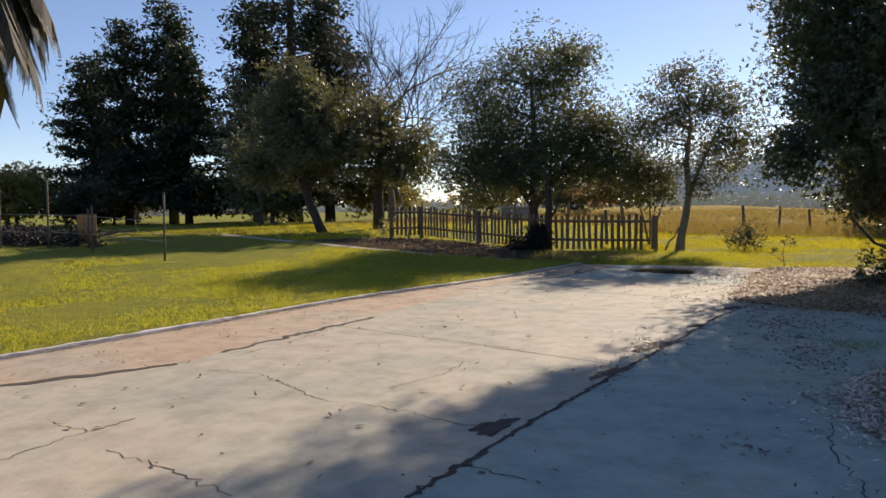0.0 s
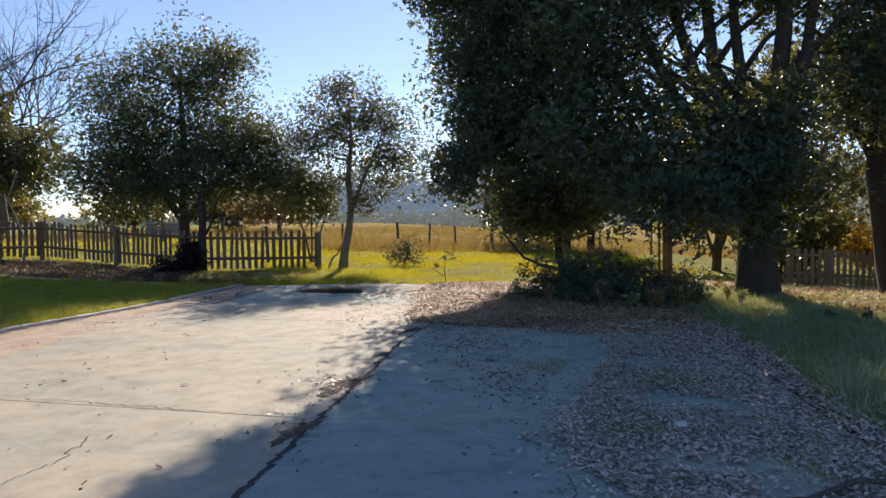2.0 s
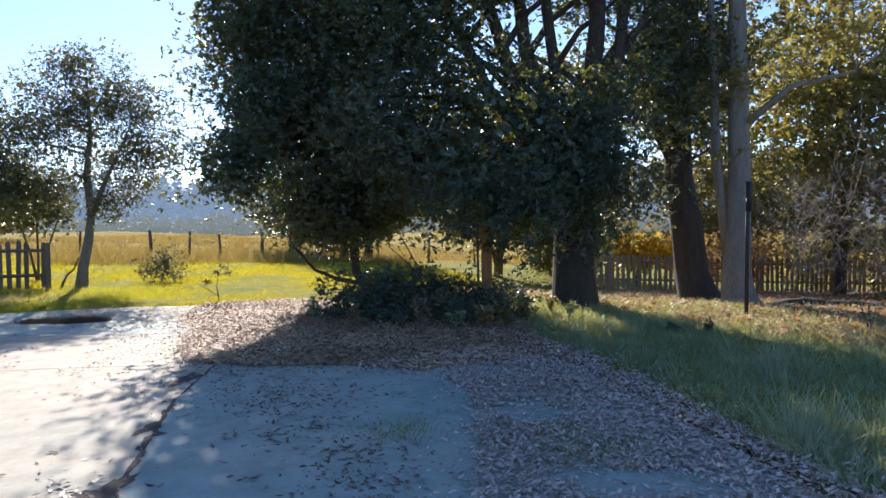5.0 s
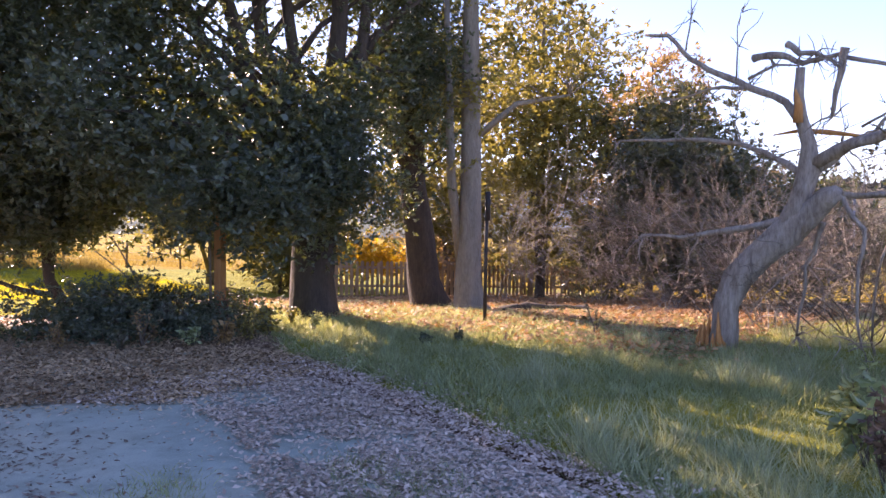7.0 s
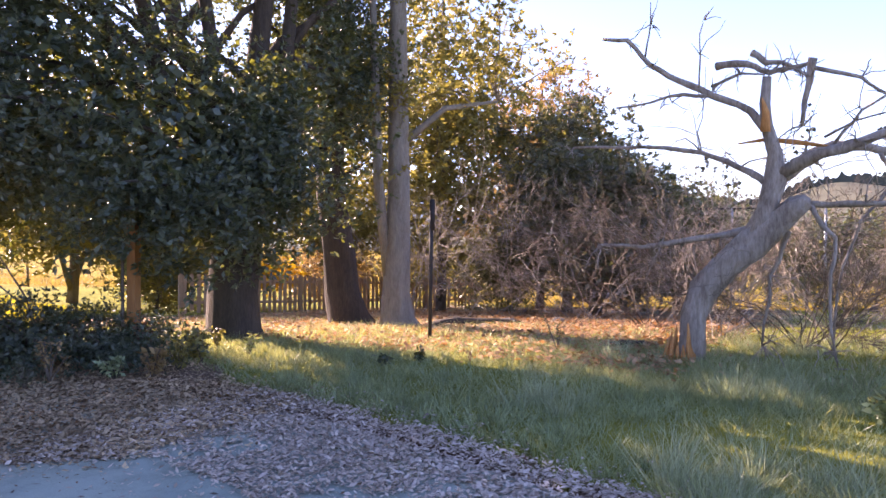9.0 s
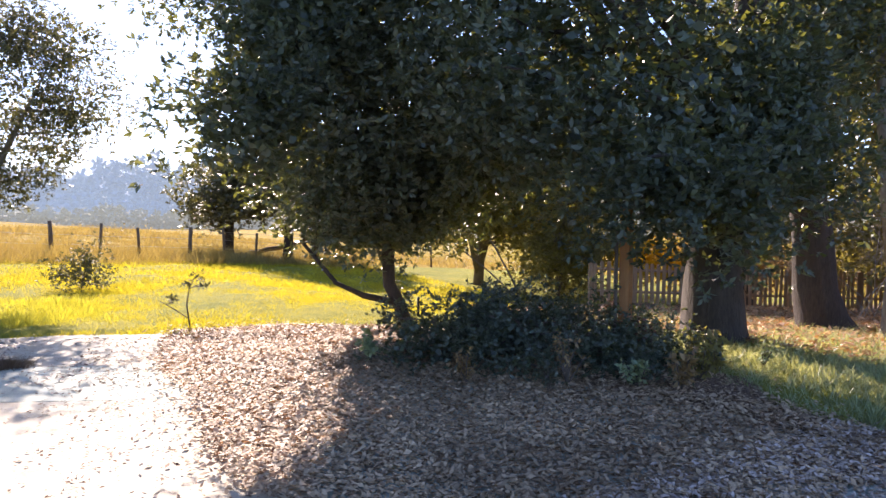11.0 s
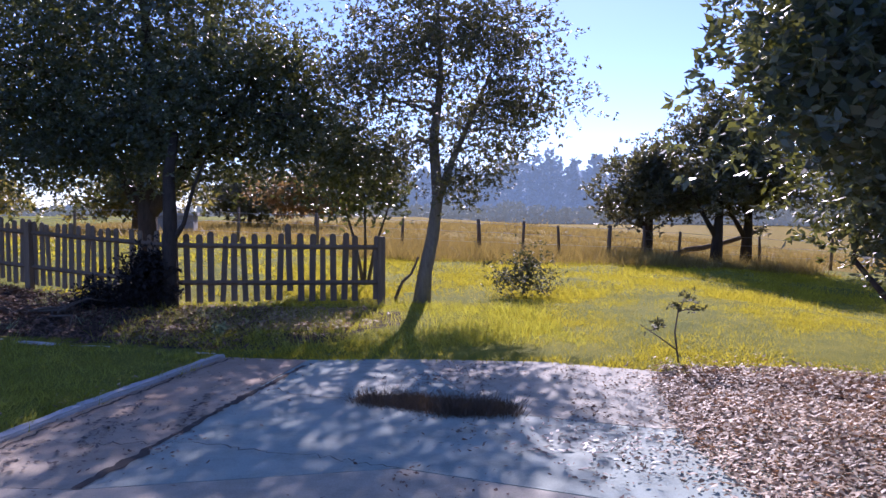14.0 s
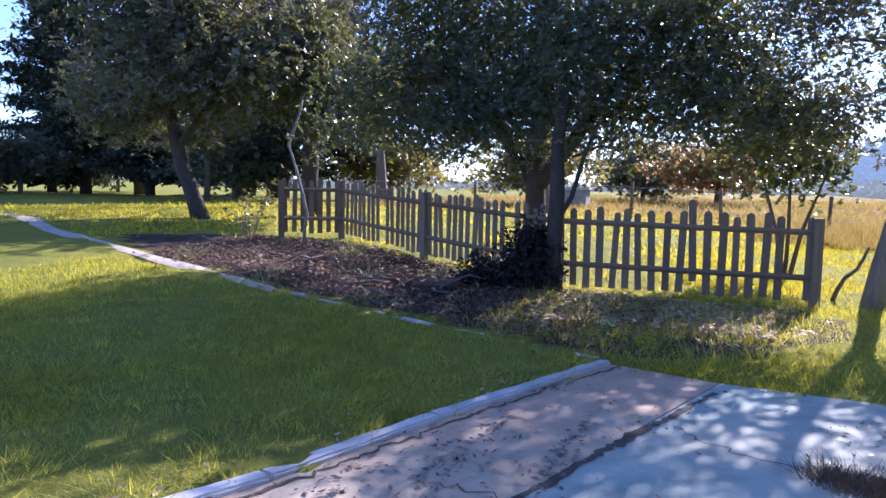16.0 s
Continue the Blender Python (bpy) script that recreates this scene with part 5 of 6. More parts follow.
make_tree("sapling", "tiny sparse sapling at the driveway's far edge", (3.87, 15.07), [[(0, 0, -0.05, 0.01), (-0.05, 0, 0.3, 0.009), (-0.02, 0, 0.5, 0.006)], [(-0.02, 0, 0.12, 0.007), (-0.2, 0, 0.25, 0.006), (-0.4, 0, 0.38, 0.004)]], [(0.1, 0, 0.55, 0.16, 0.14, 0.1), (-0.3, 0, 0.32, 0.16, 0.08, 0.08)], 260, 0.045, M_SHRUB, M_TWIG, 83, fill=0.0, limbs=5, spread=0.05, category="sapling", limb_r=0.005)
rng = np.random.default_rng(9)
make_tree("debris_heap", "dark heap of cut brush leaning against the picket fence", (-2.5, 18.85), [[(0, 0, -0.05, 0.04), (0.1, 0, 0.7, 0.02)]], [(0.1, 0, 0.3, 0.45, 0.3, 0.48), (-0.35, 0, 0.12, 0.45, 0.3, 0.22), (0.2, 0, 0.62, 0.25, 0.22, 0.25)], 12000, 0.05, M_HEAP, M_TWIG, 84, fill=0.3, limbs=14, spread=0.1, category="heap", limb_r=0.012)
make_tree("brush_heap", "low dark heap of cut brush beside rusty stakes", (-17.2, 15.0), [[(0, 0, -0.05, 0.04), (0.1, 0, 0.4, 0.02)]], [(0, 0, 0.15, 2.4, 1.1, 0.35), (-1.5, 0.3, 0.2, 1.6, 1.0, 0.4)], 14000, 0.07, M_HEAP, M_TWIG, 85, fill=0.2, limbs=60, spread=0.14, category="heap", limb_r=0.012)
g = Geo()
g.box((-15.5, 15.3, h1(-15.5, 15.3) + 0.5), (0.6, 0.03, 0.9), 0.3)
g.make("board", M_POST, smooth=False, label="small tan wooden board standing by stakes", category="board")
for i, (p, r, n, hh) in enumerate([((-17.0, 15.6), 2.6, 150, 0.6), ((-3.6, 17.9), 1.2, 30, 0.2), ((-6.2, 18.9), 1.2, 22, 0.15)]):
    pile = thing("brush_pile", (0, 0, 0), "pile of cut grey branches on the ground", "brush pile")
    for _ in range(n):
        g = Geo()
        a = np.array([p[0] + rng.normal(0, r * 0.5), p[1] + rng.normal(0, r * 0.25)])
        z = h1(*a)
        d = rng.normal(0, 1, 3) * np.array([0.6, 0.5, 0.15])
        st = np.array([a[0], a[1], z + 0.03 + rng.random() * hh * 0.6])
        g.tube(bend(st, st + d * (0.4 + 0.8 * rng.random()), 3, 0.3, rng), [0.018, 0.014, 0.010, 0.005], 5)
        g.make("branch", M_TWIG, pile)

# wire fence posts at the left of the lawn
garden_fence = thing("garden_fence", (0, 0, 0), "thin rusty stakes with wire beside a brush pile", "fence")
for x, y, hh in [(-15.66, 14.0, 2.0), (-10.86, 13.01, 1.75), (-14.9, 14.7, 1.15), (-14.0, 13.9, 1.3), (-16.9, 13.5, 1.7)]:
    g = Geo()
    z = h1(x, y)
    g.tube([(x, y, z - 0.1), (x + 0.05, y, z + hh)], [0.03, 0.028], 6)
    g.make("stake", M_TWIG, garden_fence)
for hz in (0.5, 1.0):
    g = Geo()
    g.tube([(-16.9, 13.5, h1(-16.9, 13.5) + hz), (-15.66, 14.0, h1(-15.66, 14.0) + hz), (-14.0, 13.9, h1(-14, 13.9) + hz), (-10.86, 13.01, h1(-10.86, 13.01) + hz)], [0.006] * 4, 3)
    g.make("wire", M_STEEL, garden_fence)

# palm
palm = thing("palm_tree", (-8.9, 5.5, 0), "palm tree with a ragged skirt of hanging olive fronds", "palm tree")
g = Geo()
g.tube([(0, 0, -0.1), (0, 0, 2.0), (0, 0, 5.2)], [0.42, 0.36, 0.34], 14, 0.2)
g.make("trunk", M_BARK, palm)
rng = np.random.default_rng(19)
for k in range(70):
    a, el = rng.random() * 6.283, rng.random()
    ln = 1.95 + rng.random() * 0.6
    p = [np.array([0, 0, 5.3])]
    d = np.array([math.cos(a), math.sin(a), 0.9 - 1.1 * el])
    for _ in range(7):
        d = d / np.linalg.norm(d)
        p.append(p[-1] + d * ln / 7)
        d = d + np.array([0, 0, -0.44])
    q = []
    for a0, b0 in zip(p, p[1:]):
        for s in np.linspace(0, 1, 9):
            c = a0 + (b0 - a0) * s
            ax = (b0 - a0) / np.linalg.norm(b0 - a0)
            sd = np.cross(ax, [0, 0, 1.0])
            sd /= np.linalg.norm(sd) + 1e-6
            for sg in (-1, 1):
                e = c + (sd * sg * 0.25 + ax * 0.22 + np.array([0, 0, -0.38])) * (0.8 + 0.3 * rng.random())
                w = ax * 0.03
                q.append([c - w, c + w, e + w * 0.4, e - w * 0.4])
    fo = quads_object("frond", np.array(q), 4, M_PALM, palm)

# small farm building far behind the fence
g = Geo()
g.box((-7.6, 40.5, 0.85), (1.8, 1.4, 0.9), 0.1)
shed = g.make("shed", plain("grey_boards", (0.3, 0.3, 0.28)), smooth=False, label="low weathered grey shed beyond the picket fence", category="shed")
g = Geo()
g.box((-7.6, 40.5, 1.36), (2.1, 1.7, 0.1), 0.1)
g.make("roof", plain("pale_roof", (0.5, 0.5, 0.48)), shed, smooth=False)

# ---- distance ----
def treeline(name, radius, az0, az1, base_h, vary, material, seed, z0=-1.5):
    """A band of distant woods: crowns of big leaf masses over a plain wall of the same colour."""
    rng = np.random.default_rng(seed)
    n = int((az1 - az0) * 6)
    deg = np.linspace(az0, az1, n)
    prof = base_h + vary * np.convolve(rng.normal(0, 1, n), np.ones(31) / 5.6, "same") + 0.4 * vary * np.sin(deg * 0.5 + seed)
    fade = np.minimum(1, np.minimum(np.arange(n), n - 1 - np.arange(n)) / 40)
    prof = np.maximum(0.4, prof) * (0.35 + 0.65 * fade)
    v, f = [], []
    for i in range(n):
        a = math.radians(deg[i])
        v += [(math.sin(a) * radius, math.cos(a) * radius, z0), (math.sin(a) * radius, math.cos(a) * radius, prof[i] * 0.62)]
    for i in range(n - 1):
        f.append((2 * i, 2 * i + 2, 2 * i + 3, 2 * i + 1))
    wall = mesh_object(name, v, f, material, smooth=False, kind="structure", label="hazy blue-grey distant woods beyond the fields", category="backdrop")
    trees = int((az1 - az0) * math.pi / 180 * radius / (base_h * 0.22)) + 10
    P = []
    for _ in range(trees):
        d = rng.uniform(az0, az1)
        hh = float(np.interp(d, deg, prof)) * rng.uniform(0.65, 1.3)
        w = base_h * rng.uniform(0.10, 0.26)
        k = 45
        t = rng.random(k)
        ww = w * (1 - t ** (1.6 if rng.random() < 0.5 else 3.5)) + 0.1
        side = rng.normal(0, 0.5, k) * ww
        a = np.radians(d) + side / radius
        r = radius * 0.995 - rng.random(k) * w
        P.append(np.stack([np.sin(a) * r, np.cos(a) * r, hh * (0.35 + 0.65 * t)], 1))
    quads_object("backdrop", leaf_quads(np.concatenate(P), base_h * 0.055, rng, 0.9), 4, material, None, "structure", "hazy crowns of distant woods", "backdrop")
    return wall


# Distance haze put into the material: bluish base colour plus a faint emission.
def far_haze_mat(name, col, glow):
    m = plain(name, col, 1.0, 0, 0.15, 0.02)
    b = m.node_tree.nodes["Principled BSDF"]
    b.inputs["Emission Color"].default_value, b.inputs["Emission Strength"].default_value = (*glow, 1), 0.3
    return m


treeline("backdrop", 420, 4, 130, 20, 6, far_haze_mat("far_woods_haze", (0.42, 0.5, 0.6), (0.42, 0.52, 0.68)), 101)


def woods(name, radius, profile, wide, material, seed, z0=-1.5):
    """Distant mixed woods: single pointed and rounded crowns in three ranks, their tops following a line of (azimuth, elevation)."""
    rng = np.random.default_rng(seed)
    az = [p[0] for p in profile]
    tops = [radius * math.tan(radians(p[1])) + 1.4 for p in profile]
    P = []
    for rank in range(3):
        d = az[0]
        while d < az[-1]:
            w = wide * rng.uniform(0.6, 1.25)
            d += math.degrees(w * 0.95 / radius)
            hh = (float(np.interp(d, az, tops)) - z0) * rng.uniform(0.70, 1.04) * (0.94 if rank else 1.0)
            r = radius - rank * wide * 0.8
            k = int(150 * hh / 20) + 90
            t = rng.random(k)
            pointed = rng.random() < 0.55
            half = w * 0.62 * ((1 - t) ** 0.8 if pointed else np.sqrt(np.clip(1 - (t * 1.15 - 0.25) ** 2, 0, 1)) * (0.75 + 0.25 * np.sin(t * 9 + d))) + 0.25
            a = rng.random(k) * 6.283
            q = np.sqrt(rng.random(k))
            P.append(np.stack([math.sin(radians(d)) * r + np.cos(a) * half * q, math.cos(radians(d)) * r + np.sin(a) * half * q, z0 + hh * (0.02 + 0.98 * t)], 1))
    return quads_object(name, leaf_quads(np.concatenate(P), wide * 0.26, rng, 0.9), 4, material, None, "structure", "hazy blue-grey distant woods of pointed and round crowns", "backdrop")


# Haze over these woods is painted: blue-grey colour and a glow.
woods("backdrop", 300, [(-6, 1.0), (-3, 2.0), (0, 2.8), (2, 3.7), (7, 3.5), (9, 3.9), (11, 4.5), (13.4, 4.8), (14.6, 4.7), (15.6, 3.7), (17.5, 4.7), (25, 4.3), (45, 4.4), (60, 3.6)], 8.0, far_haze_mat("far_woods", (0.28, 0.34, 0.38), (0.24, 0.31, 0.38)), 102)
woods("backdrop", 380, [(-12, 0.8), (-3, 1.6), (0, 2.4), (10, 3.6), (60, 3.8)], 11.0, far_haze_mat("farther_woods", (0.36, 0.42, 0.48), (0.44, 0.52, 0.60)), 109)
def ridge(name, radius, az0, az1, top, material, z0=-1.5, depth=60):
    n = 160
    az = np.radians(np.linspace(az0, az1, n))
    v, f = [], []
    for i in range(n):
        k = math.sin(math.pi * i / (n - 1)) ** 0.6
        for j in range(6):
            r = radius + depth * j / 5
            z = z0 + (top * k * (1 + 0.12 * math.sin(az[i] * 21) + 0.06 * math.sin(az[i] * 47 + j))) * (j / 5) ** 0.8
            v.append((math.sin(az[i]) * r, math.cos(az[i]) * r, z))
    for i in range(n - 1):
        for j in range(5):
            a = i * 6 + j
            f.append((a, a + 6, a + 7, a + 1))
    return mesh_object(name, v, f, material, smooth=True, kind="structure", label="hazy grass hillside beyond the fields", category="backdrop")


ridge("backdrop", 110, 58, 135, 13, plain("hill_grass", (0.075, 0.08, 0.055), 1.0, 0, 0.25, 0.08))
treeline("backdrop", 172, 60, 134, 19, 3, plain("hill_woods", (0.07, 0.085, 0.075), 1.0, 0, 0.25, 0.06), 107)
woods("backdrop", 150, [(-42, 0.8), (-20, 0.5), (0, 0.7), (10, 0.9), (15, 0.6), (30, 1.1), (56, 0.8)], 3.2, far_haze_mat("far_scrub", (0.26, 0.28, 0.22), (0.24, 0.27, 0.27)), 103)
# Pale blue of the air is painted into this ridge's colour.
treeline("backdrop", 600, -110, 10, 8, 4, plain("far_ridge_haze", (0.5, 0.56, 0.62), 1.0, 0, 0.1, 0.01), 104)
treeline("backdrop", 90, 100, 250, 9, 2, plain("near_woods", (0.08, 0.10, 0.06), 1.0, 0, 0.3, 0.2), 105)
treeline("backdrop", 110, 250, 300, 8, 2, plain("west_woods", (0.08, 0.10, 0.06), 1.0, 0, 0.3, 0.2), 106)

# ---- grass and leaves ----
def blades(name, n, sampler, hmin, hmax, width, material, seed, lean=0.35, label="", clump=0, clump_r=0.12):
    rng = np.random.default_rng(seed)
    x, y = sampler(rng, n)
    if clump:
        k = len(x) // clump
        cx, cy = x[:k], y[:k]
        j = rng.integers(0, k, len(x))
        ox, oy = rng.normal(0, clump_r, len(x)), rng.normal(0, clump_r, len(x))
        x, y = cx[j] + ox, cy[j] + oy
        tall, fan = (0.45 + 1.1 * rng.random(k) ** 1.5)[j], 0.35 / clump_r
    else:
        ox = oy = np.zeros(len(x))
        tall, fan = 1.0, 0.0
    n = len(x)
    z = height(x, y) + 0.0
    hh = (hmin + (hmax - hmin) * rng.random(n) ** 1.6) * tall
    a = rng.random(n) * 6.283
    wx, wy = np.cos(a) * width / 2, np.sin(a) * width / 2
    lx, ly = (rng.normal(0, lean, n) + ox * fan) * hh, (rng.normal(0, lean, n) + oy * fan) * hh
    co = np.zeros((n, 3, 3))
    co[:, 0] = np.stack([x - wx, y - wy, z - 0.01], 1)
    co[:, 1] = np.stack([x + wx, y + wy, z - 0.01], 1)
    co[:, 2] = np.stack([x + lx, y + ly, z + hh], 1)
    return quads_object(name, co, 3, material, None, "stuff", label, "grass")


def area(x0, x1, y0, y1, keep, bias=None):
    def f(rng, n):
        x, y = rng.uniform(x0, x1, n * 2), rng.uniform(y0, y1, n * 2)
        m = keep(x, y)
        return x[m][:n], y[m][:n]
    return f


def kerb_x(y):
    return np.interp(y, [p[1] for p in KERB], [p[0] for p in KERB])


def bed_y(x):
    return np.interp(x, [-13.8, -8.1, -4.4, -0.7], [19.7, 18.0, 17.0, 15.8])


lawn_keep = lambda x, y: (x < kerb_x(y) - 0.16) & (y < bed_y(x) - 0.1)
blades("lawn_grass", 145000, area(-8.5, -0.6, 8.0, 17.5, lawn_keep), 0.02, 0.085, 0.013, M_GRASS, 201, 0.5, "short bright green lawn grass with clover", 12, 0.05)
blades("lawn_grass", 100000, area(-13, -3.4, -1, 13, lawn_keep), 0.015, 0.055, 0.026, M_GRASS, 202, 0.6, "short bright green lawn grass", 8, 0.06)
blades("lawn_grass", 50000, area(-8.0, -0.7, 3.0, 15.6, lambda x, y: (x < kerb_x(y) - 0.11) & (x > kerb_x(y) - 1.3)), 0.025, 0.11, 0.009, M_GRASS, 203, 0.9, "taller grass tufts along the kerb", 30, 0.05)
blades("meadow_grass", 150000, area(-1, 14, 20.5, 31, lambda x, y: ~in_poly(x, y, PAVE) & ~in_poly(x, y, MULCH) & ~in_poly(x, y, BED)), 0.02, 0.10, 0.022, M_MEADOW, 204, 0.6, "yellow-green meadow grass", 14, 0.12)
blades("meadow_grass", 150000, area(-1, 13, 13.4, 21.5, lambda x, y: ~in_poly(x, y, PAVE) & ~in_poly(x, y, MULCH) & ~in_poly(x, y, BED)), 0.015, 0.07, 0.011, M_MEADOW, 216, 0.7, "short yellow-green meadow turf", 14, 0.08)
blades("meadow_grass", 40000, area(-20, 0, 17, 34, lambda x, y: (y > bed_y(x) + 0.3) & ~in_poly(x, y, BED)), 0.03, 0.12, 0.045, M_MEADOW, 205, 0.6, "green meadow grass beyond the lawn", 10, 0.12)
east_keep = lambda x, y: ~in_poly(x, y, PAVE) & ~in_poly(x, y, MULCH) & (x > 4.5)
blades("shade_grass", 150000, area(4.6, 10.5, -1, 11, east_keep), 0.02, 0.13, 0.014, M_GRASSD, 206, 0.6, "uneven green grass under the trees", 38, 0.055)
blades("tall_grass", 30000, area(5.0, 11.5, 0, 6.0, lambda x, y: east_keep(x, y) & ((np.sin(x * 2.3 + 1) * np.sin(y * 1.9) > 0.6) | (y < 2.4))), 0.06, 0.30, 0.008, M_PALE, 207, 0.35, "tall pale dry grass tufts", 60, 0.05)
blades("tall_grass", 5000, area(4.7, 6.4, 2.0, 4.6, east_keep), 0.05, 0.24, 0.008, M_PALE, 218, 0.5, "pale arching dry grass at the edge of the leaf litter", 70, 0.05)
blades("shade_grass", 60000, area(5.2, 13, 3, 14, east_keep), 0.03, 0.15, 0.012, M_GRASSD, 208, 0.6, "green grass tufts under the trees", 30, 0.10)
blades("dry_grass", 40000, area(9, 22, -2, 16, lambda x, y: x > 9), 0.02, 0.15, 0.014, M_DRY, 209, 0.5, "dry grass and weeds by the thicket", 30, 0.16)
blades("dry_patch_grass", 36000, area(4.8, 11.5, 0.5, 10.5, lambda x, y: east_keep(x, y) & (np.sin(x * 1.7 + 0.6 * y) * np.sin(y * 1.3 - 0.5 * x + 1.2) + 0.3 * np.sin(x * 5 + y * 3) > 0.28)), 0.01, 0.07, 0.012, M_PALE, 215, 1.2, "flattened pale dry grass patches", 50, 0.11)
blades("mulch_tufts", 14000, area(3.2, 5.2, 1.0, 6.0, lambda x, y: (np.sin(x * 3.3) * np.sin(y * 2.7 + 1) > 0.35)), 0.02, 0.09, 0.006, M_GRASSD, 214, 0.7, "sparse grass growing through leaf litter", 40, 0.10)
blades("bed_grass", 28000, area(-2.2, 3.2, 15.6, 19.4, lambda x, y: ~in_poly(x, y, PAVE) & (y > bed_y(x) + 0.1)), 0.03, 0.15, 0.010, M_GRASS, 210, 0.5, "weedy grass at the driveway's end", 30, 0.10)
blades("field_grass", 34000, area(0, 14, 27.5, 33, lambda x, y: x > -99), 0.1, 0.45, 0.02, M_STRAW, 211, 0.4, "pale dry weeds along the wire fence", 40, 0.2)
blades("lawn_clover", 42000, area(-6.5, -0.7, 9.5, 16.5, lambda x, y: lawn_keep(x, y) & (np.sin(x * 2.7 + y) * np.sin(y * 3.3 - x * 0.6) + 0.4 * np.sin(x * 9) * np.sin(y * 8) > 0.1)), 0.02, 0.08, 0.010, M_GRASS, 220, 1.3, "uneven tufts of darker grass and clover in the lawn", 36, 0.07)
blades("field_grass", 70000, area(-16, 30, 31, 62, lambda x, y: np.sin(x * 0.8 + y * 0.5) + np.sin(y * 1.3 - x * 0.3) > -0.6), 0.08, 0.32, 0.05, M_STRAW, 221, 0.5, "golden dry grass of the open field", 30, 0.3)
blades("moss_tuft", 11000, area(0.75, 1.85, 13.35, 13.95, lambda x, y: np.abs(y - 13.65 + (x - 1.25) * 0.45) < 0.12 + 0.14 * np.clip(x - 0.9, 0, 0.9)), 0.02, 0.09, 0.006, M_MOSS, 212, 0.6, "dark brown weedy tuft growing in the driveway", 20, 0.05)


def litter(name, n, sampler, size, seed, label, z=0.008, lift=0.03, material=None):
    rng = np.random.default_rng(seed)
    x, y = sampler(rng, n)
    n = len(x)
    j = rng.random(n) ** 6 * 0.7
    t = rng.random(n) * 6.283
    x, y = x + np.cos(t) * j, y + np.sin(t) * j
    zz = np.where(in_poly(x, y, PAVE), 0.0, height(x, y) + 0.015) + z + rng.random(n) ** 2 * lift
    a = rng.random(n) * 6.283
    s = size * (0.5 + rng.random(n))
    u = np.stack([np.cos(a), np.sin(a), rng.normal(0, 0.35, n)], 1) * s[:, None]
    v = np.stack([-np.sin(a), np.cos(a), rng.normal(0, 0.35, n)], 1) * s[:, None] * 0.42
    p = np.stack([x, y, zz], 1)
    up = np.array([0, 0, 1.0]) * (s * 0.12)[:, None]
    co = np.stack([p - u, p + v + up, p + u, p - v + up], 1)
    co[:, :, 2] = np.maximum(co[:, :, 2], zz[:, None] - z + 0.004)
    return quads_object(name, co, 4, material or M_LITTER, None, "stuff", label, "leaves")


litter("fallen_leaves", 105000, area(2.2, 7.5, 7.5, 15, lambda x, y: in_poly(x, y, MULCH)), 0.0215, 301, "thick litter of brown and tan fallen leaves")
litter("fallen_leaves", 72000, area(2.5, 6.8, 0.2, 8.2, lambda x, y: in_poly(x, y, MULCH) & (np.sin(x * 2.9 + 1.3 * y) * np.sin(y * 2.1 - 0.7 * x + 2) + 0.5 * np.sin(x * 7 + 2 * y) * np.sin(6 * y - 3 * x) + 0.4 * np.sin(17 * x + 5 * y) * np.sin(15 * y - 6 * x) > -0.62)), 0.019, 302, "grey-brown fallen leaves over concrete", 0.008, 0.03, M_LITTERG)


def scattered(rng, n):
    x, y = rng.uniform(-4.5, 5.5, n * 6), rng.uniform(-1, 15.4, n * 6)
    dens = 0.006 + 0.5 * np.exp(-np.abs(x - np.interp(y, [0, 4, 8, 12, 15], [3.1, 2.95, 2.7, 2.4, 2.7])) / np.where(y < 9, 0.22, 0.45)) + 1.0 * np.exp(-np.abs(x - kerb_x(y) - 0.06) / 0.10) + 0.25 * np.exp(-np.abs(x - kerb_x(y) - 0.9) / 0.25) + 0.03 * ((x > 2.2) & (y < 9.2)) + 0.15 * ((x > 1.5) & (y > 11.5))
    dens *= 0.12 + 0.88 * (np.sin(x * 3.1 + y) * np.sin(y * 2.3 - x) + 0.5 * np.sin(x * 9 - y * 4) * np.sin(y * 8 + x * 3) > 0.15)
    m = in_poly(x, y, PAVE) & (rng.random(len(x)) < dens)
    return x[m][:n], y[m][:n]


# Leaves seen against the sun: their dark side is put into M_LITTERD's colour.
litter("scattered_leaves", 20000, scattered, 0.014, 303, "scattered small dry leaves on the driveway", 0.005, 0.008, M_LITTERD)
litter("scattered_leaves", 4200, area(0.8, 3.8, 8.5, 15.2, lambda x, y: in_poly(x, y, PAVE) & (np.sin(x * 5 + y * 2) * np.sin(y * 3.1 - x) + 0.7 * np.sin(x * 11 - y * 7) + 0.35 * x > 1.2)), 0.015, 307, "curled dark brown leaves strewn on the driveway", 0.006, 0.012, M_LITTERD)
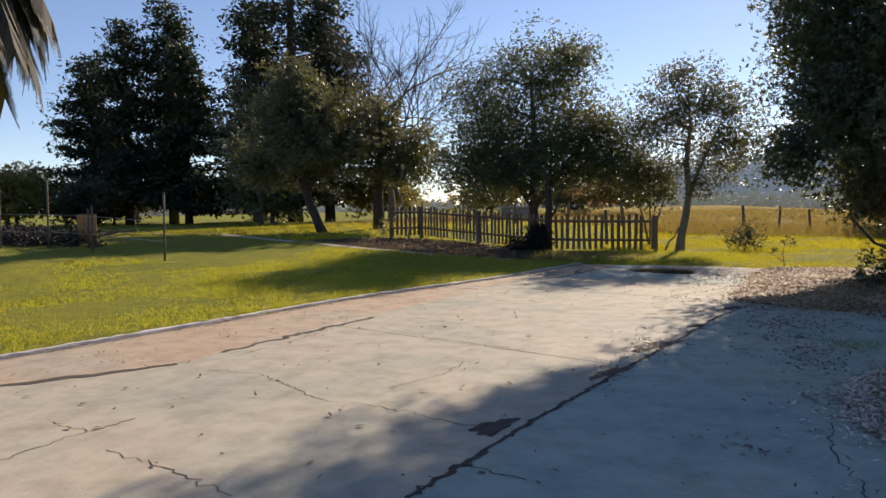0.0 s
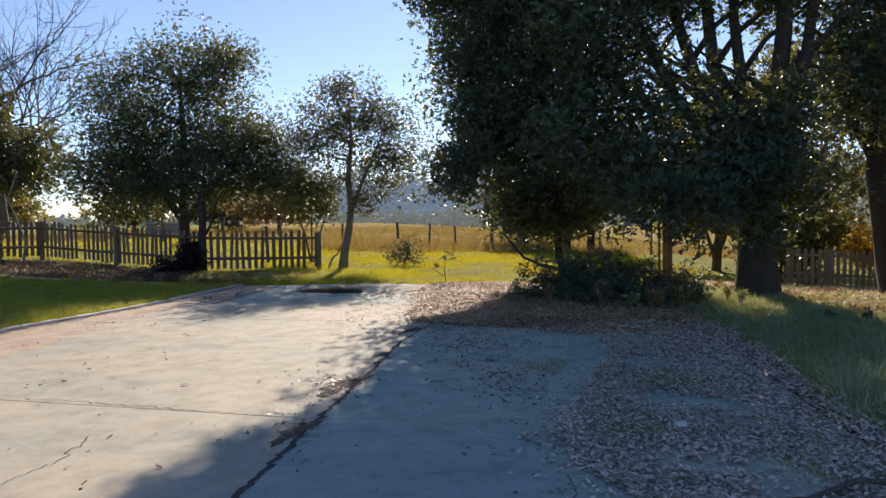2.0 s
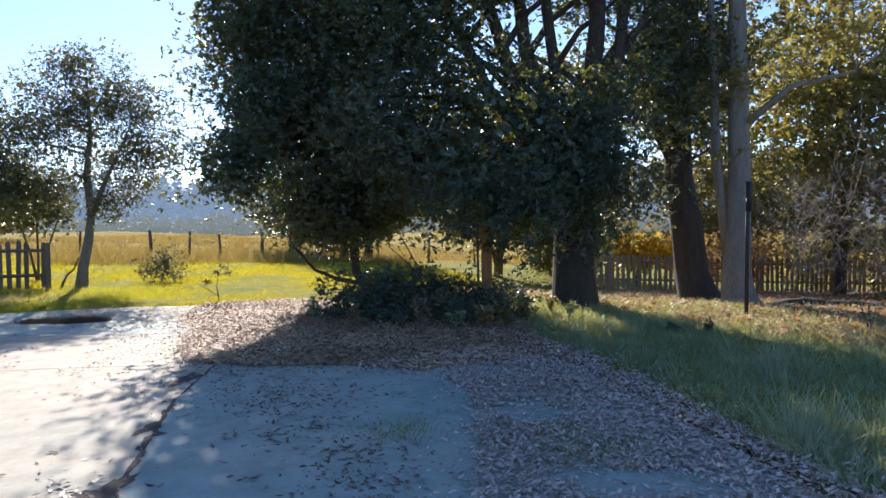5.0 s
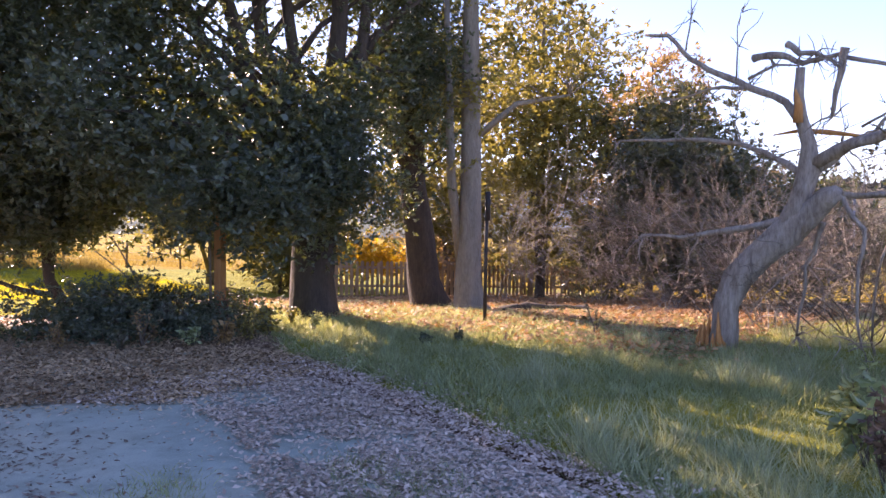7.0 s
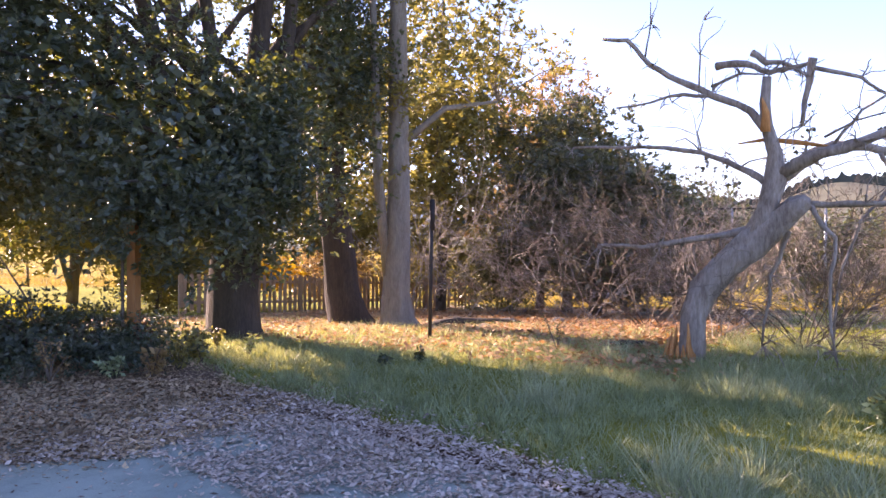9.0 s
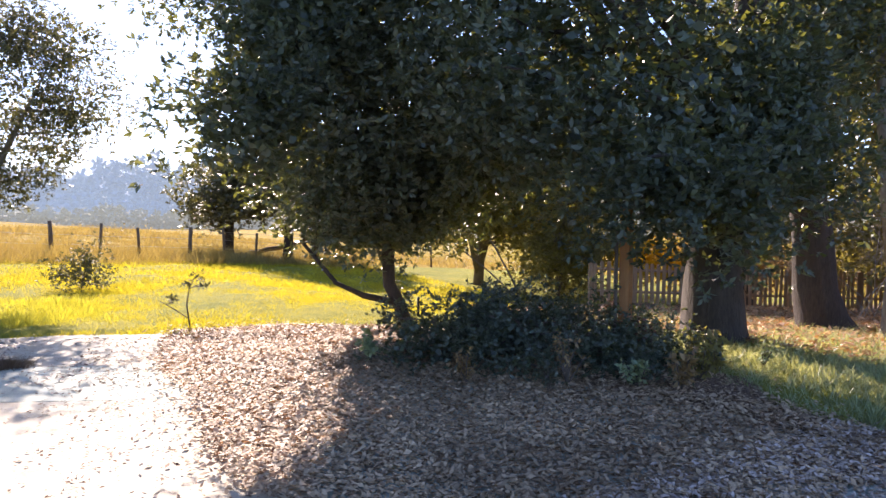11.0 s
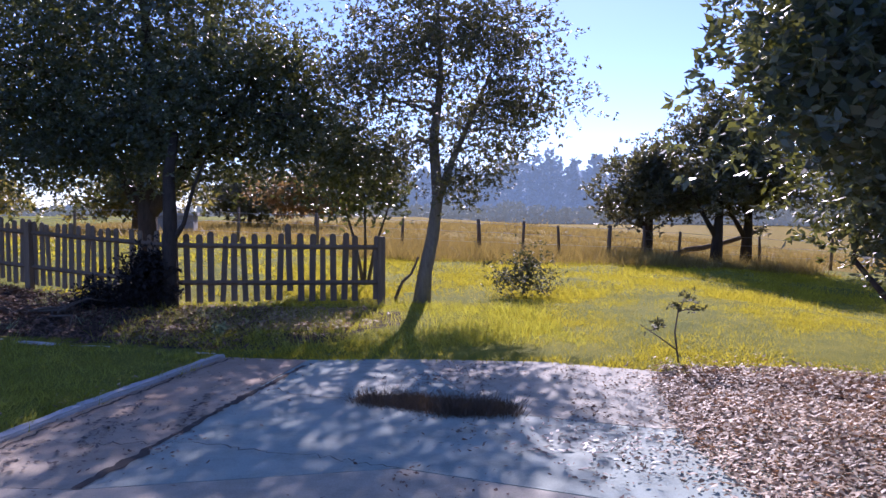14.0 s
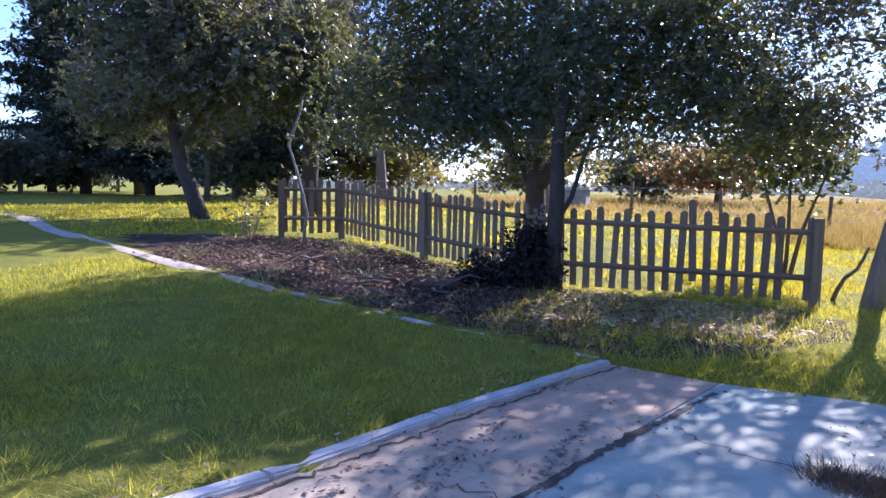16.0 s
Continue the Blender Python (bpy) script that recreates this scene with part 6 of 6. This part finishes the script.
for i, (cx, cy, rx, ry, n) in enumerate([(2.75, 4.85, 0.3, 0.08, 260), (2.95, 5.4, 0.3, 0.10, 300), (2.8, 6.1, 0.45, 0.12, 420), (3.0, 6.9, 0.6, 0.16, 700), (2.7, 3.4, 0.2, 0.08, 150), (2.1, 2.15, 0.14, 0.05, 60), (2.6, 8.2, 0.7, 0.2, 700), (2.9, 7.5, 0.5, 0.12, 450), (1.4, 5.3, 0.28, 0.2, 420), (1.08, 4.0, 0.16, 0.16, 260), (-0.95, 13.2, 0.10, 0.35, 420), (-0.45, 13.6, 0.06, 0.4, 300), (-1.3, 12.5, 0.10, 0.3, 260), (1.5, 14.6, 0.5, 0.12, 500), (2.2, 12.6, 0.4, 0.14, 500)]):
    litter("damp_leaves", n // 2, lambda rng, n, c=(cx, cy, rx, ry): (c[0] + rng.normal(0, c[2] * 0.6, n), c[1] + rng.normal(0, c[3] * 1.4, n) + 0.15 * np.sin(7 * np.arange(n) % 5)), 0.02, 320 + i, "patch of damp dark leaves stuck to the concrete", 0.003, 0.008, M_DAMP)
litter("kerb_leaves", 9000, area(-8.5, -0.5, -2.0, 15.7, lambda x, y: (x > kerb_x(y) + 0.0) & (x < kerb_x(y) + 0.05 + 0.12 * np.abs(np.sin(y * 2.3) * np.sin(y * 5.1 + 1)))), 0.017, 309, "small brown leaves gathered along the kerb", 0.004, 0.02, M_LITTER)
litter("kerb_leaves", 5000, area(-7.0, -0.7, 3.0, 15.7, lambda x, y: (x < kerb_x(y) - 0.11) & (x > kerb_x(y) - 0.32)), 0.02, 310, "small brown leaves in the grass beside the kerb", 0.01, 0.04, M_LITTER)
litter("scattered_leaves", 260, area(-4.5, 3.0, -1.0, 10.0, lambda x, y: in_poly(x, y, PAVE)), 0.026, 308, "single dry leaves on the bare concrete", 0.006, 0.012, M_LITTERD)
litter("scattered_leaves", 12000, area(-1.9, 0.6, 17.2, 19.0, lambda x, y: x > -9), 0.032, 304, "pale fallen leaves in front of the picket fence")
litter("bed_leaves", 16000, area(-8.2, -0.6, 15.9, 21, lambda x, y: in_poly(x, y, BED)), 0.028, 306, "dark brown leaf litter on the bare garden bed", 0.02, 0.05, M_LITTERD)
blades("bed_weeds", 9000, area(-8.2, -0.6, 15.9, 21, lambda x, y: in_poly(x, y, BED) & (np.sin(x * 3.1) * np.sin(y * 2.9 + x) > 0.2)), 0.03, 0.16, 0.010, M_GRASSD, 217, 0.6, "sparse weeds on the bare garden bed", 30, 0.08)
litter("scattered_leaves", 32000, area(8.8, 19, 5, 16, lambda x, y: x > 0), 0.045, 305, "pale orange fallen leaves under the trees", 0.03, 0.06, M_ORANGE)


for o in list(scene.collection.objects):
    kind = o.name.split(".")[0]
    if o.parent is None and kind in ("stone", "redwood_tree", "bramble_thicket", "woodland_tree", "hedge_bush", "log"):
        tagged(o, group={"stone": "stones by the rotting logs", "redwood_tree": "redwoods beyond the lawn", "bramble_thicket": "thicket around the dead tree", "woodland_tree": "trees behind the east fence", "hedge_bush": "bushes behind the east fence", "log": "rotting logs on the leaves"}[kind])
